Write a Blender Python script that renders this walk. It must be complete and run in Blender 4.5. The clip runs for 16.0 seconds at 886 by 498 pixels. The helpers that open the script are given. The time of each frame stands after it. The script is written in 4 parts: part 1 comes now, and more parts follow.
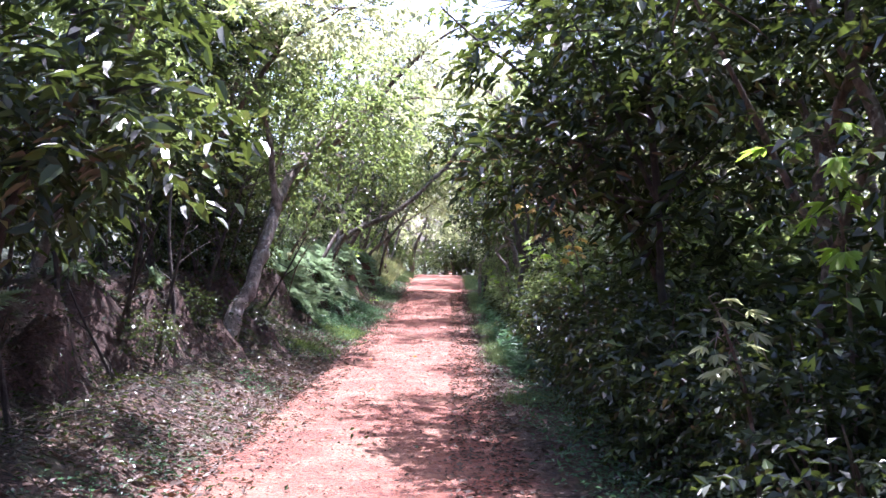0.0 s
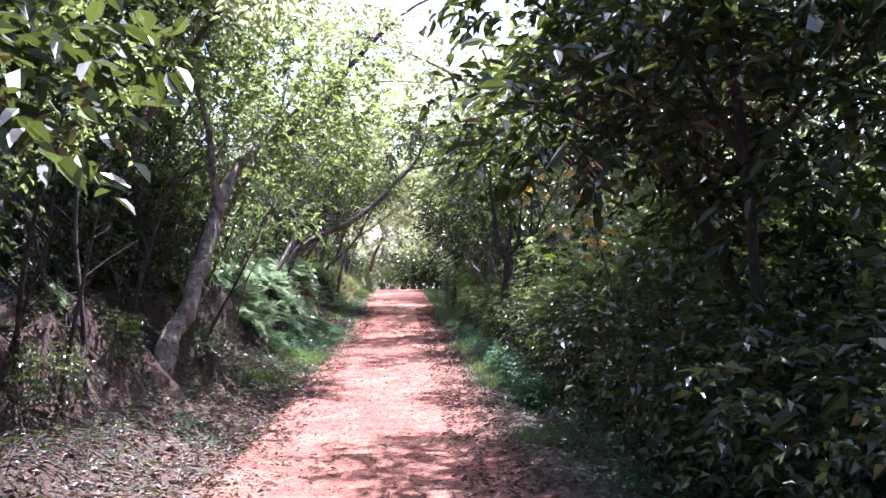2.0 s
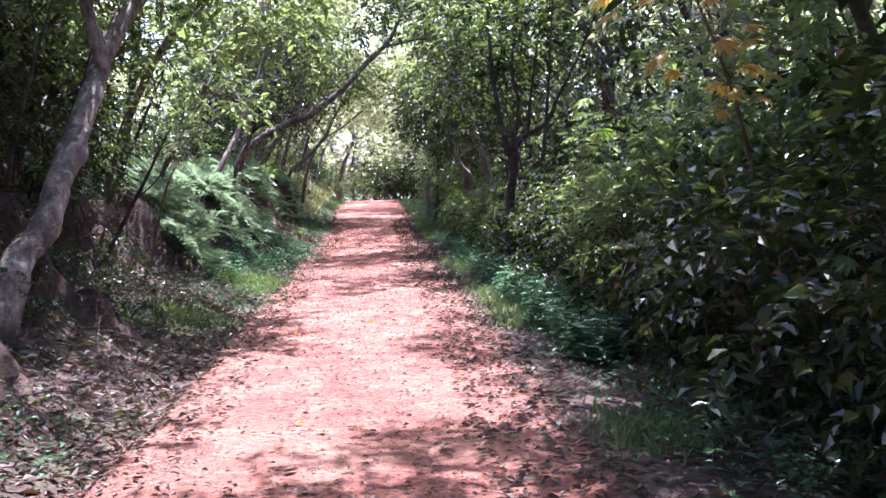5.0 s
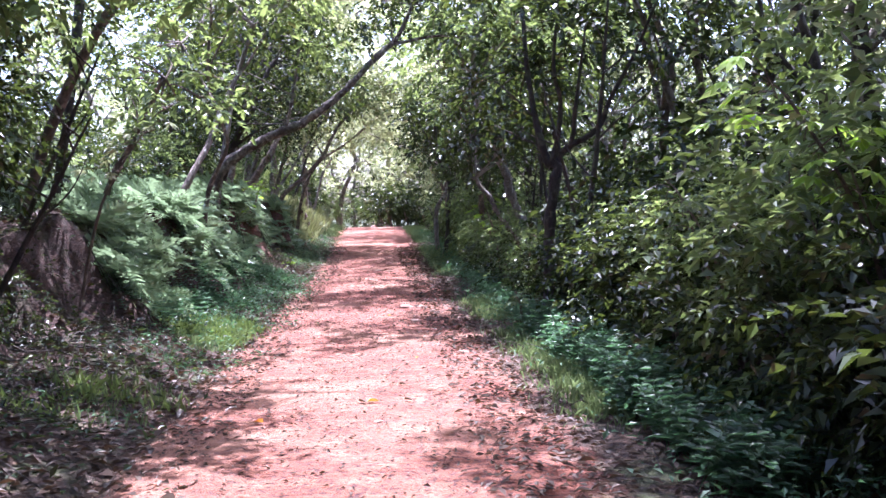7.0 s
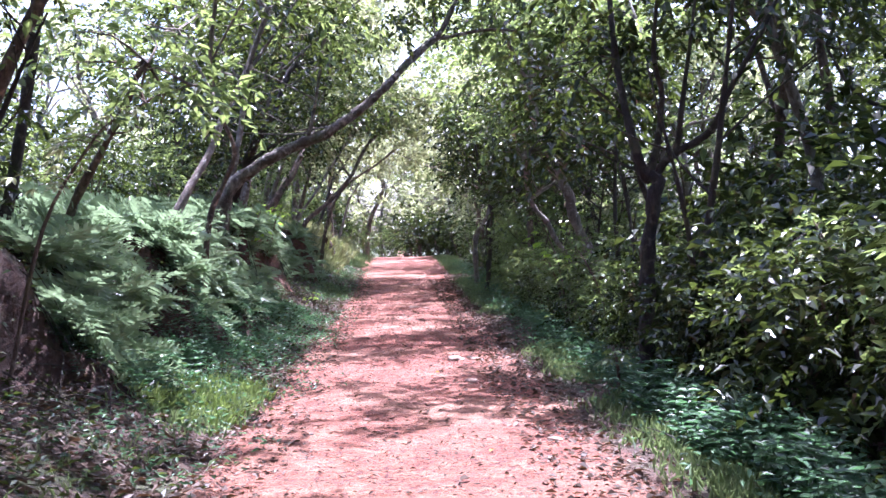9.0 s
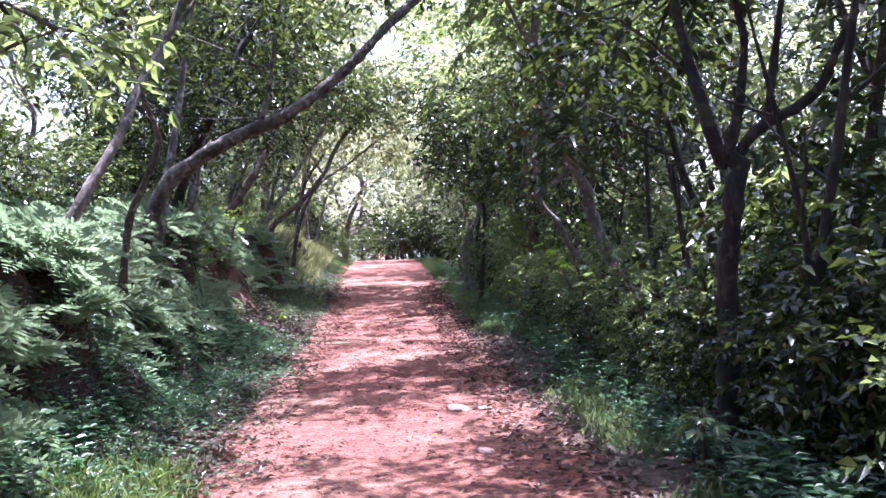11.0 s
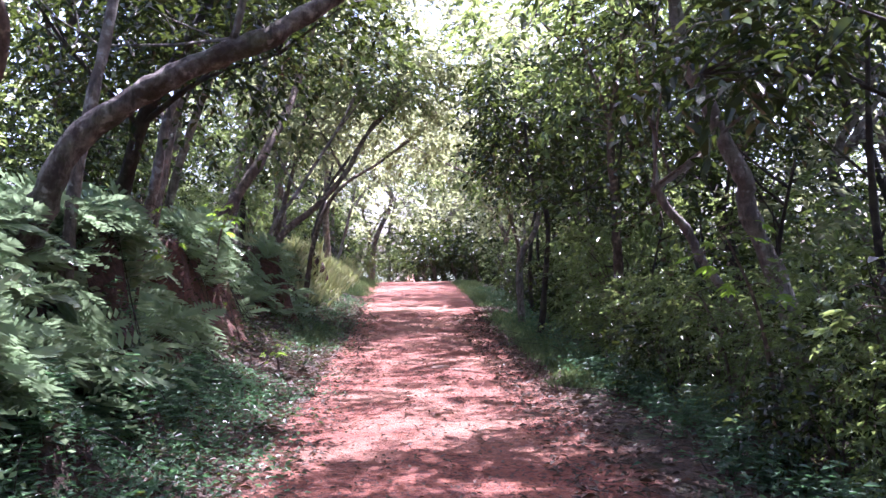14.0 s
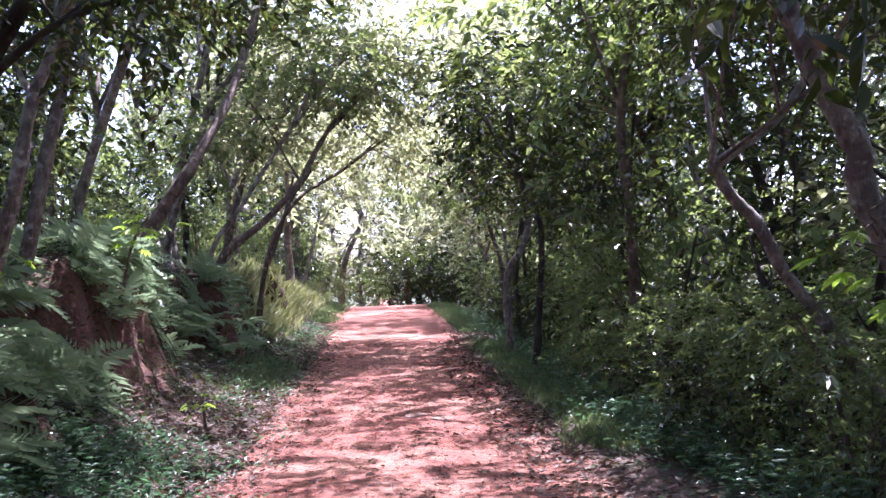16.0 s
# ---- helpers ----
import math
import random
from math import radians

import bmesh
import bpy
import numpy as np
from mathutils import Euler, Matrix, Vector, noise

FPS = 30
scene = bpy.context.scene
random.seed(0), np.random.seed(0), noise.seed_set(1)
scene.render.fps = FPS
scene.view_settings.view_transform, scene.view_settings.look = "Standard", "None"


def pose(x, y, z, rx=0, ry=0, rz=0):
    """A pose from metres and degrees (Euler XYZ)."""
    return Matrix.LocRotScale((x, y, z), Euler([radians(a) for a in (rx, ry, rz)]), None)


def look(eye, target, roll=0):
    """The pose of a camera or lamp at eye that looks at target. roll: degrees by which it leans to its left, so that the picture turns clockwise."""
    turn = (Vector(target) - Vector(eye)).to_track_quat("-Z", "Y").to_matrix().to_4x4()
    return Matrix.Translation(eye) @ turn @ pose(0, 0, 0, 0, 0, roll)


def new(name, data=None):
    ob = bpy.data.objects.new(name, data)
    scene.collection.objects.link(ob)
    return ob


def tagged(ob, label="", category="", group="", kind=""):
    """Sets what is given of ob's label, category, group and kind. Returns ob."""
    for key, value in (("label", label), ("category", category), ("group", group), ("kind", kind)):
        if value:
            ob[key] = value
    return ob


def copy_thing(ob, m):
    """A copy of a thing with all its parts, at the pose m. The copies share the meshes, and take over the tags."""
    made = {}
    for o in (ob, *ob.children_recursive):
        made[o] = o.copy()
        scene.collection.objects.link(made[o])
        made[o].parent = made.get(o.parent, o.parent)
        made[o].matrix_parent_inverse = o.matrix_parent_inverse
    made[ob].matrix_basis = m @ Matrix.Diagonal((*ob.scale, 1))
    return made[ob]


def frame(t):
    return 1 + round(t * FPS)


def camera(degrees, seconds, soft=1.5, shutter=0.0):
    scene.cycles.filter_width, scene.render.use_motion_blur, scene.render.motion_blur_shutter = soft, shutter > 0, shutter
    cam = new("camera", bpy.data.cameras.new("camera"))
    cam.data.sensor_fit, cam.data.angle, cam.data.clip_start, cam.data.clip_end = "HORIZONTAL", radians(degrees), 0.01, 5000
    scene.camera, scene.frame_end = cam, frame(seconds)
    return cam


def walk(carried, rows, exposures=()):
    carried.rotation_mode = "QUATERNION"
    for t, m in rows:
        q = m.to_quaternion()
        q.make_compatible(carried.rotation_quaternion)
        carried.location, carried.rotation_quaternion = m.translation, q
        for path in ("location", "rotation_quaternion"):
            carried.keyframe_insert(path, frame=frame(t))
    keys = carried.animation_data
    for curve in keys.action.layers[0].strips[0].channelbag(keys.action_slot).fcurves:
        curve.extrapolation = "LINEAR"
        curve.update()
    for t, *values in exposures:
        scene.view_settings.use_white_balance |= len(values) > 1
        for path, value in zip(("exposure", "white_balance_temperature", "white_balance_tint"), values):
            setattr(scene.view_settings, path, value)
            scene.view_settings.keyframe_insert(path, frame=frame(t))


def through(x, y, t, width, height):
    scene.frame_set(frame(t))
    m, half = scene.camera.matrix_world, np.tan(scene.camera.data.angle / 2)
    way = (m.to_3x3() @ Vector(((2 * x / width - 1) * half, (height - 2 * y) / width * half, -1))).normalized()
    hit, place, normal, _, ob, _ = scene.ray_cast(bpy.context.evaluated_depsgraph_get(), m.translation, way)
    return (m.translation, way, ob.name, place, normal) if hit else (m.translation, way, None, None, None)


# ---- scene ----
cam = camera(50.0, 16.0)
PATH = [
    (0, (-0.001, -0.01, 1.622), (-0.02, 1.99, 1.628), 1.3),
    (0.5, (-0.113, 0.595, 1.589), (-0.132, 2.595, 1.55), 0.8),
    (1, (-0.193, 1.254, 1.538), (-0.192, 3.254, 1.531), -0.4),
    (1.5, (-0.295, 1.735, 1.558), (-0.25, 3.735, 1.553), 0.4),
    (2, (-0.358, 2.329, 1.482), (-0.276, 4.327, 1.521), -0.7),
    (2.5, (-0.404, 3.018, 1.395), (-0.378, 5.017, 1.433), -0.6),
    (3, (-0.426, 3.671, 1.336), (-0.369, 5.67, 1.354), -1.4),
    (3.5, (-0.415, 4.203, 1.274), (-0.315, 6.197, 1.166), -1.7),
    (4, (-0.452, 4.815, 1.253), (-0.325, 6.809, 1.156), -1.7),
    (4.2, (-0.456, 5.06, 1.263), (-0.315, 7.052, 1.152), -1.8),
    (6.3, (-0.439, 7.748, 1.267), (-0.312, 9.738, 1.112), -1.1),
    (6.5, (-0.441, 8.074, 1.275), (-0.308, 10.066, 1.152), -1.3),
    (7, (-0.481, 8.657, 1.2), (-0.344, 10.651, 1.113), -1.1),
    (7.5, (-0.506, 9.171, 1.144), (-0.349, 11.163, 1.072), -1.0),
    (8, (-0.564, 9.791, 1.121), (-0.436, 11.786, 1.06), -1.2),
    (8.2, (-0.6, 10.079, 1.129), (-0.516, 12.077, 1.112), -1.4),
    (10.3, (-0.673, 12.468, 1.24), (-0.576, 14.465, 1.2), -0.5),
    (10.5, (-0.672, 12.76, 1.246), (-0.598, 14.759, 1.22), -0.3),
    (11, (-0.65, 13.285, 1.259), (-0.524, 15.281, 1.231), -2.1),
    (11.5, (-0.625, 13.783, 1.27), (-0.532, 15.78, 1.244), -1.1),
    (12, (-0.628, 14.401, 1.234), (-0.559, 16.399, 1.277), -0.9),
    (12.5, (-0.642, 15.077, 1.19), (-0.584, 17.076, 1.254), -2.1),
    (13, (-0.67, 15.685, 1.163), (-0.623, 17.684, 1.212), -2.1),
    (13.5, (-0.719, 16.263, 1.163), (-0.61, 18.26, 1.202), -1.9),
    (14, (-0.764, 16.842, 1.152), (-0.693, 18.841, 1.175), -0.8),
    (14.5, (-0.754, 17.387, 1.151), (-0.663, 19.385, 1.169), -0.6),
    (15, (-0.743, 17.92, 1.167), (-0.688, 19.919, 1.184), -0.5),
    (15.5, (-0.744, 18.401, 1.13), (-0.635, 20.396, 1.215), -2.0),
    (16, (-0.677, 19.004, 1.119), (-0.551, 20.999, 1.187), -2.2),
]
EXPOSURE = 2.74
walk(cam, [(t, look(eye, target, roll)) for t, eye, target, roll in PATH], [(0.0, EXPOSURE, 5330, 32), (6.0, EXPOSURE, 5230, 32), (8.0, EXPOSURE, 5130, 33), (10.0, EXPOSURE, 5130, 36), (16.0, EXPOSURE, 5310, 39)])

# ---- light ----
SUN_FROM = Vector((0.16, 0.34, 0.92)).normalized()
sun = new("sun", bpy.data.lights.new("sun", "SUN"))
sun.matrix_world = look(SUN_FROM * 60, (0, 0, 0))
sun.data.energy, sun.data.angle, sun.data.color = 5.0, radians(0.7), (1.0, 0.94, 0.83)

world = bpy.data.worlds.new("sky")
scene.world = world
world.use_nodes = True
sky = world.node_tree.nodes.new("ShaderNodeTexSky")
sky.sky_type, sky.sun_disc = "NISHITA", False
sky.sun_elevation = math.asin(SUN_FROM.z)
sky.sun_rotation = math.atan2(SUN_FROM.x, SUN_FROM.y)
sky.air_density, sky.dust_density = 1.0, 4.0
world.node_tree.nodes["Background"].inputs["Strength"].default_value = 0.1
world.node_tree.links.new(sky.outputs[0], world.node_tree.nodes["Background"].inputs["Color"])

# ---- materials ----


class Nodes:
    """A short way to write a node material."""

    def __init__(self, name):
        self.mat = bpy.data.materials.new(name)
        self.mat.use_nodes = True
        self.tree = self.mat.node_tree
        self.bsdf = self.tree.nodes["Principled BSDF"]
        self.out = self.tree.nodes["Material Output"]

    def add(self, kind, inputs=(), **props):
        n = self.tree.nodes.new(kind)
        for k, v in props.items():
            setattr(n, k, v)
        for k, v in dict(inputs).items():
            self.put(n, k, v)
        return n

    def put(self, n, key, v):
        if isinstance(v, bpy.types.NodeSocket):
            self.tree.links.new(v, n.inputs[key])
        else:
            n.inputs[key].default_value = v

    def math(self, op, a, b=0.0, clamp=False):
        n = self.add("ShaderNodeMath", {0: a, 1: b}, operation=op, use_clamp=clamp)
        return n.outputs[0]

    def noise(self, scale, detail=4.0, rough=0.6, vector=None):
        n = self.add("ShaderNodeTexNoise", {"Scale": scale, "Detail": detail, "Roughness": rough})
        if vector is None:
            vector = self.coords()
        self.put(n, "Vector", vector)
        return n.outputs["Fac"]

    def coords(self):
        return self.add("ShaderNodeTexCoord").outputs["Object"]

    def ramp(self, fac, stops):
        n = self.add("ShaderNodeValToRGB", {"Fac": fac})
        e = n.color_ramp.elements
        while len(e) < len(stops):
            e.new(0.5)
        for el, (p, c) in zip(e, stops):
            el.position, el.color = p, (*c, 1)
        return n.outputs["Color"]

    def mix(self, fac, a, b, blend="MIX"):
        n = self.add("ShaderNodeMix", data_type="RGBA", blend_type=blend)
        self.put(n, 0, fac)
        for k, v in ((6, a), (7, b)):
            self.put(n, k, v if isinstance(v, bpy.types.NodeSocket) else (*v, 1))
        return n.outputs[2]

    def bump(self, height, strength, distance):
        self.put(self.bsdf, "Normal", self.add("ShaderNodeBump", {"Height": height, "Strength": strength, "Distance": distance}).outputs[0])


def leaf_material(name, stops, through=0.35, glow=(0.35, 0.5, 0.05), rough=0.38):
    m = Nodes(name)
    g = m.add("ShaderNodeNewGeometry").outputs["Random Per Island"]
    o = m.add("ShaderNodeObjectInfo").outputs["Random"]
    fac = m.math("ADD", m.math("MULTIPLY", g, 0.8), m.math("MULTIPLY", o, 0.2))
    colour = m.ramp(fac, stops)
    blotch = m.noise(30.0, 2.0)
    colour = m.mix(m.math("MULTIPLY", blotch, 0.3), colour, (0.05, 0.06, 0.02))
    m.put(m.bsdf, "Base Color", colour)
    m.put(m.bsdf, "Roughness", rough)
    m.put(m.bsdf, "Specular IOR Level", 0.36)
    thin = m.add("ShaderNodeBsdfTranslucent", {"Color": m.mix(0.65, colour, glow)})
    both = m.add("ShaderNodeMixShader", {0: through, 1: m.bsdf.outputs[0], 2: thin.outputs[0]})
    m.tree.links.new(both.outputs[0], m.out.inputs["Surface"])
    return m.mat


# dark glossy leaf, its near-black tones also hold the thicket's deep shade
LEAF_DARK_SHADE = leaf_material("leaf_dark_shade", [(0.0, (0.005, 0.010, 0.007)), (0.5, (0.014, 0.023, 0.013)), (0.82, (0.035, 0.052, 0.022)), (1.0, (0.13, 0.18, 0.04))], 0.12, (0.26, 0.36, 0.05), 0.25)
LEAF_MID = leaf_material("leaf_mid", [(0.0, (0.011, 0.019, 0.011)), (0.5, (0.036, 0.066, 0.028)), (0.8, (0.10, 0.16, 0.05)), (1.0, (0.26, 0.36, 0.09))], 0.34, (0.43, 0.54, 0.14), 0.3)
# light green leaf, paled and greyed to carry the far crowns' bright haze
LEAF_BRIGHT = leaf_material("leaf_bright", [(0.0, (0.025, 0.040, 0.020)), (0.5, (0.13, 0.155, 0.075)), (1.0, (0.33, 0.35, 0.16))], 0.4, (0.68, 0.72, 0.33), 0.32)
LEAF_YELLOW = leaf_material("leaf_yellow", [(0.0, (0.14, 0.15, 0.05)), (0.6, (0.36, 0.27, 0.06)), (1.0, (0.5, 0.26, 0.05))], 0.45, (0.75, 0.5, 0.1), 0.5)
LEAF_LIME = leaf_material("leaf_lime", [(0.0, (0.12, 0.20, 0.03)), (1.0, (0.30, 0.42, 0.06))], 0.5, (0.5, 0.8, 0.06), 0.4)
FERN = leaf_material("fern_green", [(0.0, (0.05, 0.09, 0.045)), (0.55, (0.135, 0.195, 0.095)), (1.0, (0.31, 0.37, 0.21))], 0.3, (0.42, 0.58, 0.3), 0.3)
GRASS = leaf_material("grass_green", [(0.0, (0.05, 0.08, 0.04)), (0.7, (0.11, 0.16, 0.07)), (1.0, (0.3, 0.3, 0.17))], 0.3, (0.4, 0.52, 0.18), 0.45)
GRASS_LIGHT = leaf_material("light_grass", [(0.0, (0.07, 0.11, 0.035)), (0.7, (0.16, 0.22, 0.06)), (1.0, (0.3, 0.34, 0.12))], 0.3, (0.45, 0.6, 0.15), 0.45)
HERB = leaf_material("herb_green", [(0.0, (0.015, 0.036, 0.022)), (0.6, (0.035, 0.08, 0.045)), (1.0, (0.10, 0.18, 0.08))], 0.25, (0.2, 0.45, 0.16), 0.42)
STRAW = leaf_material("pale_grass", [(0.0, (0.16, 0.2, 0.08)), (0.6, (0.38, 0.4, 0.2)), (1.0, (0.6, 0.58, 0.38))], 0.35, (0.6, 0.65, 0.3), 0.5)
LITTER = leaf_material("dead_leaf", [(0.0, (0.03, 0.016, 0.012)), (0.5, (0.062, 0.034, 0.026)), (0.85, (0.135, 0.083, 0.062)), (1.0, (0.36, 0.27, 0.23))], 0.08, (0.3, 0.15, 0.05), 0.6)
ORANGE = leaf_material("orange_leaf", [(0.0, (0.7, 0.22, 0.02)), (1.0, (0.8, 0.3, 0.03))], 0.2, (0.8, 0.3, 0.03), 0.5)


def bark_material(name, dark, pale, moss=0.25):
    m = Nodes(name)
    c = m.coords()
    stretch = m.add("ShaderNodeMapping", {"Vector": c, "Scale": (1.0, 1.0, 0.3)}).outputs[0]
    fine, coarse, patch = m.noise(70.0, 6.0, 0.75, stretch), m.noise(22.0, 5.0, 0.7, stretch), m.noise(8.0, 5.0, 0.65, c)
    colour = m.mix(m.ramp(patch, [(0.42, (0, 0, 0)), (0.6, (1, 1, 1))]), dark, pale)
    colour = m.mix(m.ramp(coarse, [(0.36, (0.85, 0.85, 0.85)), (0.52, (0, 0, 0))]), colour, [v * 0.3 for v in dark])
    colour = m.mix(m.math("MULTIPLY", fine, 0.6), colour, [v * 0.35 for v in dark])
    spot = m.ramp(m.noise(16.0, 3.0, 0.5, c), [(0.6, (0, 0, 0)), (0.66, (0.6, 0.6, 0.6))])
    colour = m.mix(spot, colour, [min(0.5, v * 1.5) for v in pale])
    green = m.ramp(m.noise(4.0, 3.0, 0.6), [(0.5, (0, 0, 0)), (0.7, (moss,) * 3)])
    m.put(m.bsdf, "Base Color", m.mix(green, colour, (0.06, 0.08, 0.025)))
    m.put(m.bsdf, "Roughness", 0.9)
    m.bump(m.math("ADD", m.math("MULTIPLY", fine, 0.6), m.math("ADD", coarse, m.math("MULTIPLY", patch, 0.6))), 1.0, 0.03)
    return m.mat


BARK = bark_material("bark_brown", (0.10, 0.065, 0.045), (0.26, 0.19, 0.14), 0.5)
BARK_PALE = bark_material("bark_pale", (0.16, 0.125, 0.10), (0.42, 0.35, 0.30), 0.4)
BARK_MOSSY = bark_material("bark_lichened", (0.07, 0.045, 0.032), (0.30, 0.26, 0.22), 0.7)
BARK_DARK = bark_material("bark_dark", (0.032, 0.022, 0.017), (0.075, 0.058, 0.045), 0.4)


def ground_material():
    m = Nodes("forest_ground")
    c = m.coords()
    xyz = m.add("ShaderNodeSeparateXYZ", {"Vector": c})
    x, y = xyz.outputs["X"], xyz.outputs["Y"]
    wide = m.noise(0.9, 3.0, 0.6)
    mid = m.noise(5.0, 5.0, 0.65)
    fine = m.noise(26.0, 6.0, 0.65)
    grit = m.noise(160.0, 3.0, 0.7)
    # the trodden strip: distance from its middle, with a ragged edge; it widens far ahead
    off = m.math("ABSOLUTE", m.math("ADD", x, PATH_MID * -1.0))
    off = m.math("ADD", off, m.math("MULTIPLY", m.math("SUBTRACT", mid, 0.5), 0.7))
    off = m.math("ADD", off, m.math("MULTIPLY", m.math("SUBTRACT", fine, 0.5), 0.25))
    half = m.math("ADD", 1.17, m.math("MULTIPLY", m.ramp(m.math("DIVIDE", y, 60.0), [(0.5, (0, 0, 0)), (1.0, (1, 1, 1))]), 0.6))
    half = m.math("ADD", half, m.math("MULTIPLY", m.ramp(m.math("DIVIDE", y, 20.0), [(0.3, (1, 1, 1)), (0.55, (0, 0, 0))]), 0.2))
    on = m.ramp(m.math("SUBTRACT", half, off), [(0.0, (0, 0, 0)), (0.18, (1, 1, 1))])
    streak = m.noise(3.0, 6.0, 0.7, m.add("ShaderNodeMapping", {"Vector": c, "Scale": (1.0, 1.6, 1.0)}).outputs[0])
    dirt = m.ramp(m.math("ADD", m.math("MULTIPLY", mid, 0.5), m.math("MULTIPLY", streak, 0.5)), [(0.34, (0.12, 0.036, 0.021)), (0.5, (0.215, 0.074, 0.042)), (0.64, (0.30, 0.14, 0.085))])
    redder = m.ramp(m.math("DIVIDE", y, 60.0), [(0.26, (0, 0, 0)), (0.36, (0.8, 0.8, 0.8))])
    rim = m.ramp(m.math("DIVIDE", m.math("ADD", x, 0.62), 2.0), [(0.22, (0, 0, 0)), (0.45, (0.7, 0.7, 0.7))])
    dirt = m.mix(m.math("MAXIMUM", redder, rim), dirt, m.ramp(streak, [(0.35, (0.13, 0.032, 0.018)), (0.65, (0.30, 0.095, 0.055))]))
    dirt = m.mix(m.ramp(fine, [(0.40, (1, 1, 1)), (0.50, (0, 0, 0))]), dirt, (0.085, 0.030, 0.024))
    dirt = m.mix(m.ramp(wide, [(0.45, (0, 0, 0)), (0.7, (0.5, 0.5, 0.5))]), dirt, (0.36, 0.20, 0.13))
    side = m.ramp(mid, [(0.3, (0.035, 0.02, 0.014)), (0.55, (0.08, 0.043, 0.028)), (0.75, (0.15, 0.09, 0.06))])
    side = m.mix(m.ramp(m.noise(2.2, 4.0), [(0.5, (0, 0, 0)), (0.62, (0.75, 0.75, 0.75))]), side, (0.05, 0.075, 0.022))
    side = m.mix(m.ramp(fine, [(0.4, (0.8, 0.8, 0.8)), (0.55, (0, 0, 0))]), side, (0.02, 0.013, 0.01))
    green = m.ramp(m.math("DIVIDE", m.math("ABSOLUTE", m.math("SUBTRACT", x, PATH_MID)), 20.0), [(0.2, (0, 0, 0)), (0.3, (0.85, 0.85, 0.85))])
    side = m.mix(green, side, (0.035, 0.05, 0.02))
    # steep faces of the bank show raw red earth, darkened outside y 22 to 32
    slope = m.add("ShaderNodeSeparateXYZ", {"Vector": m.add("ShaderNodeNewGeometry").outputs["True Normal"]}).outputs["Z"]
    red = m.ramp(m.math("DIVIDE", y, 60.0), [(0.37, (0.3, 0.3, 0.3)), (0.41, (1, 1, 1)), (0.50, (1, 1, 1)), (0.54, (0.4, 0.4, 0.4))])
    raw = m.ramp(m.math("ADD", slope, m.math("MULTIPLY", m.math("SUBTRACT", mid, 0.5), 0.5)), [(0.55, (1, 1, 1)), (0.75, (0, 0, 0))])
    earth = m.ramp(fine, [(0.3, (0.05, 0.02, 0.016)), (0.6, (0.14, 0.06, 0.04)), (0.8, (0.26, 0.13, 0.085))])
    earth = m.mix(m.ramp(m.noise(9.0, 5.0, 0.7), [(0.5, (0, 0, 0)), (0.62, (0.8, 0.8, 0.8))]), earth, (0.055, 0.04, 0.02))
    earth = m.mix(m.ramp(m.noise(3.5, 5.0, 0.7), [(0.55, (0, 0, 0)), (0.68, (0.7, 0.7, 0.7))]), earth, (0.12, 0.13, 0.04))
    # the near-black brown has the shade of the overhung hollow put into it
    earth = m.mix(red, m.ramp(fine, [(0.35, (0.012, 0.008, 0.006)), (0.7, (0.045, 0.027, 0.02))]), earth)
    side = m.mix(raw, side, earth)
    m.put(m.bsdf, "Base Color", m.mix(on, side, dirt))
    m.put(m.bsdf, "Roughness", 0.95)
    h = m.math("ADD", m.math("ADD", m.math("MULTIPLY", mid, 1.0), m.math("MULTIPLY", fine, 0.5)), m.math("MULTIPLY", grit, 0.12))
    m.bump(h, 1.0, 0.09)
    return m.mat


def stone_material():
    m = Nodes("pale_stone")
    m.put(m.bsdf, "Base Color", m.ramp(m.noise(25.0, 5.0), [(0.3, (0.16, 0.085, 0.06)), (0.7, (0.33, 0.22, 0.17))]))
    m.put(m.bsdf, "Roughness", 0.85)
    m.bump(m.noise(60.0, 5.0), 0.6, 0.01)
    return m.mat


PATH_MID, PATH_HALF = -0.62, 1.13
GROUND, STONE = ground_material(), stone_material()
rng = np.random.default_rng(7)

# ---- ground ----


def lattice(x, y, seed):
    """Smooth random values between 0 and 1 over the plan."""
    x, y = np.asarray(x, float), np.asarray(y, float)
    i, j = np.floor(x).astype(np.int64), np.floor(y).astype(np.int64)
    u, v = x - i, y - j
    u, v = u * u * (3 - 2 * u), v * v * (3 - 2 * v)

    def at(a, b):
        h = np.sin(a * 127.1 + b * 311.7 + seed * 74.7) * 43758.5453
        return h - np.floor(h)

    return (at(i, j) * (1 - u) + at(i + 1, j) * u) * (1 - v) + (at(i, j + 1) * (1 - u) + at(i + 1, j + 1) * u) * v


def smooth(a, b, v):
    t = np.clip((v - a) / (b - a), 0, 1)
    return t * t * (3 - 2 * t)


def ground_z(x, y):
    x, y = np.asarray(x, float), np.asarray(y, float)
    z = 0.03 * (lattice(x * 1.3, y * 0.9, 1) - 0.5) + 0.02 * (lattice(x * 5, y * 4, 2) - 0.5)
    left = PATH_MID - PATH_HALF - x
    right = x - (PATH_MID + PATH_HALF)
    rough = lattice(x * 2.2, y * 1.7, 3) - 0.5
    foot = 0.70 + 0.3 * lattice(y * 0.45, 0.5, 4) + 0.3 * smooth(11, 6, y) - 0.18 * smooth(17, 19, y) * smooth(32, 28, y)
    run = 0.55 + 0.5 * lattice(y * 0.8, 6.1, 8) + 0.5 * smooth(14, 8, y)
    foot = foot + 0.35 * (lattice(y * 1.9, 2.5, 14) - 0.5) + 0.28 * smooth(23.0, 24.5, y) * smooth(31, 29, y)
    high = (0.82 + 0.35 * lattice(y * 0.4, 3.5, 5)) * (1 - 0.6 * smooth(34, 42, y))
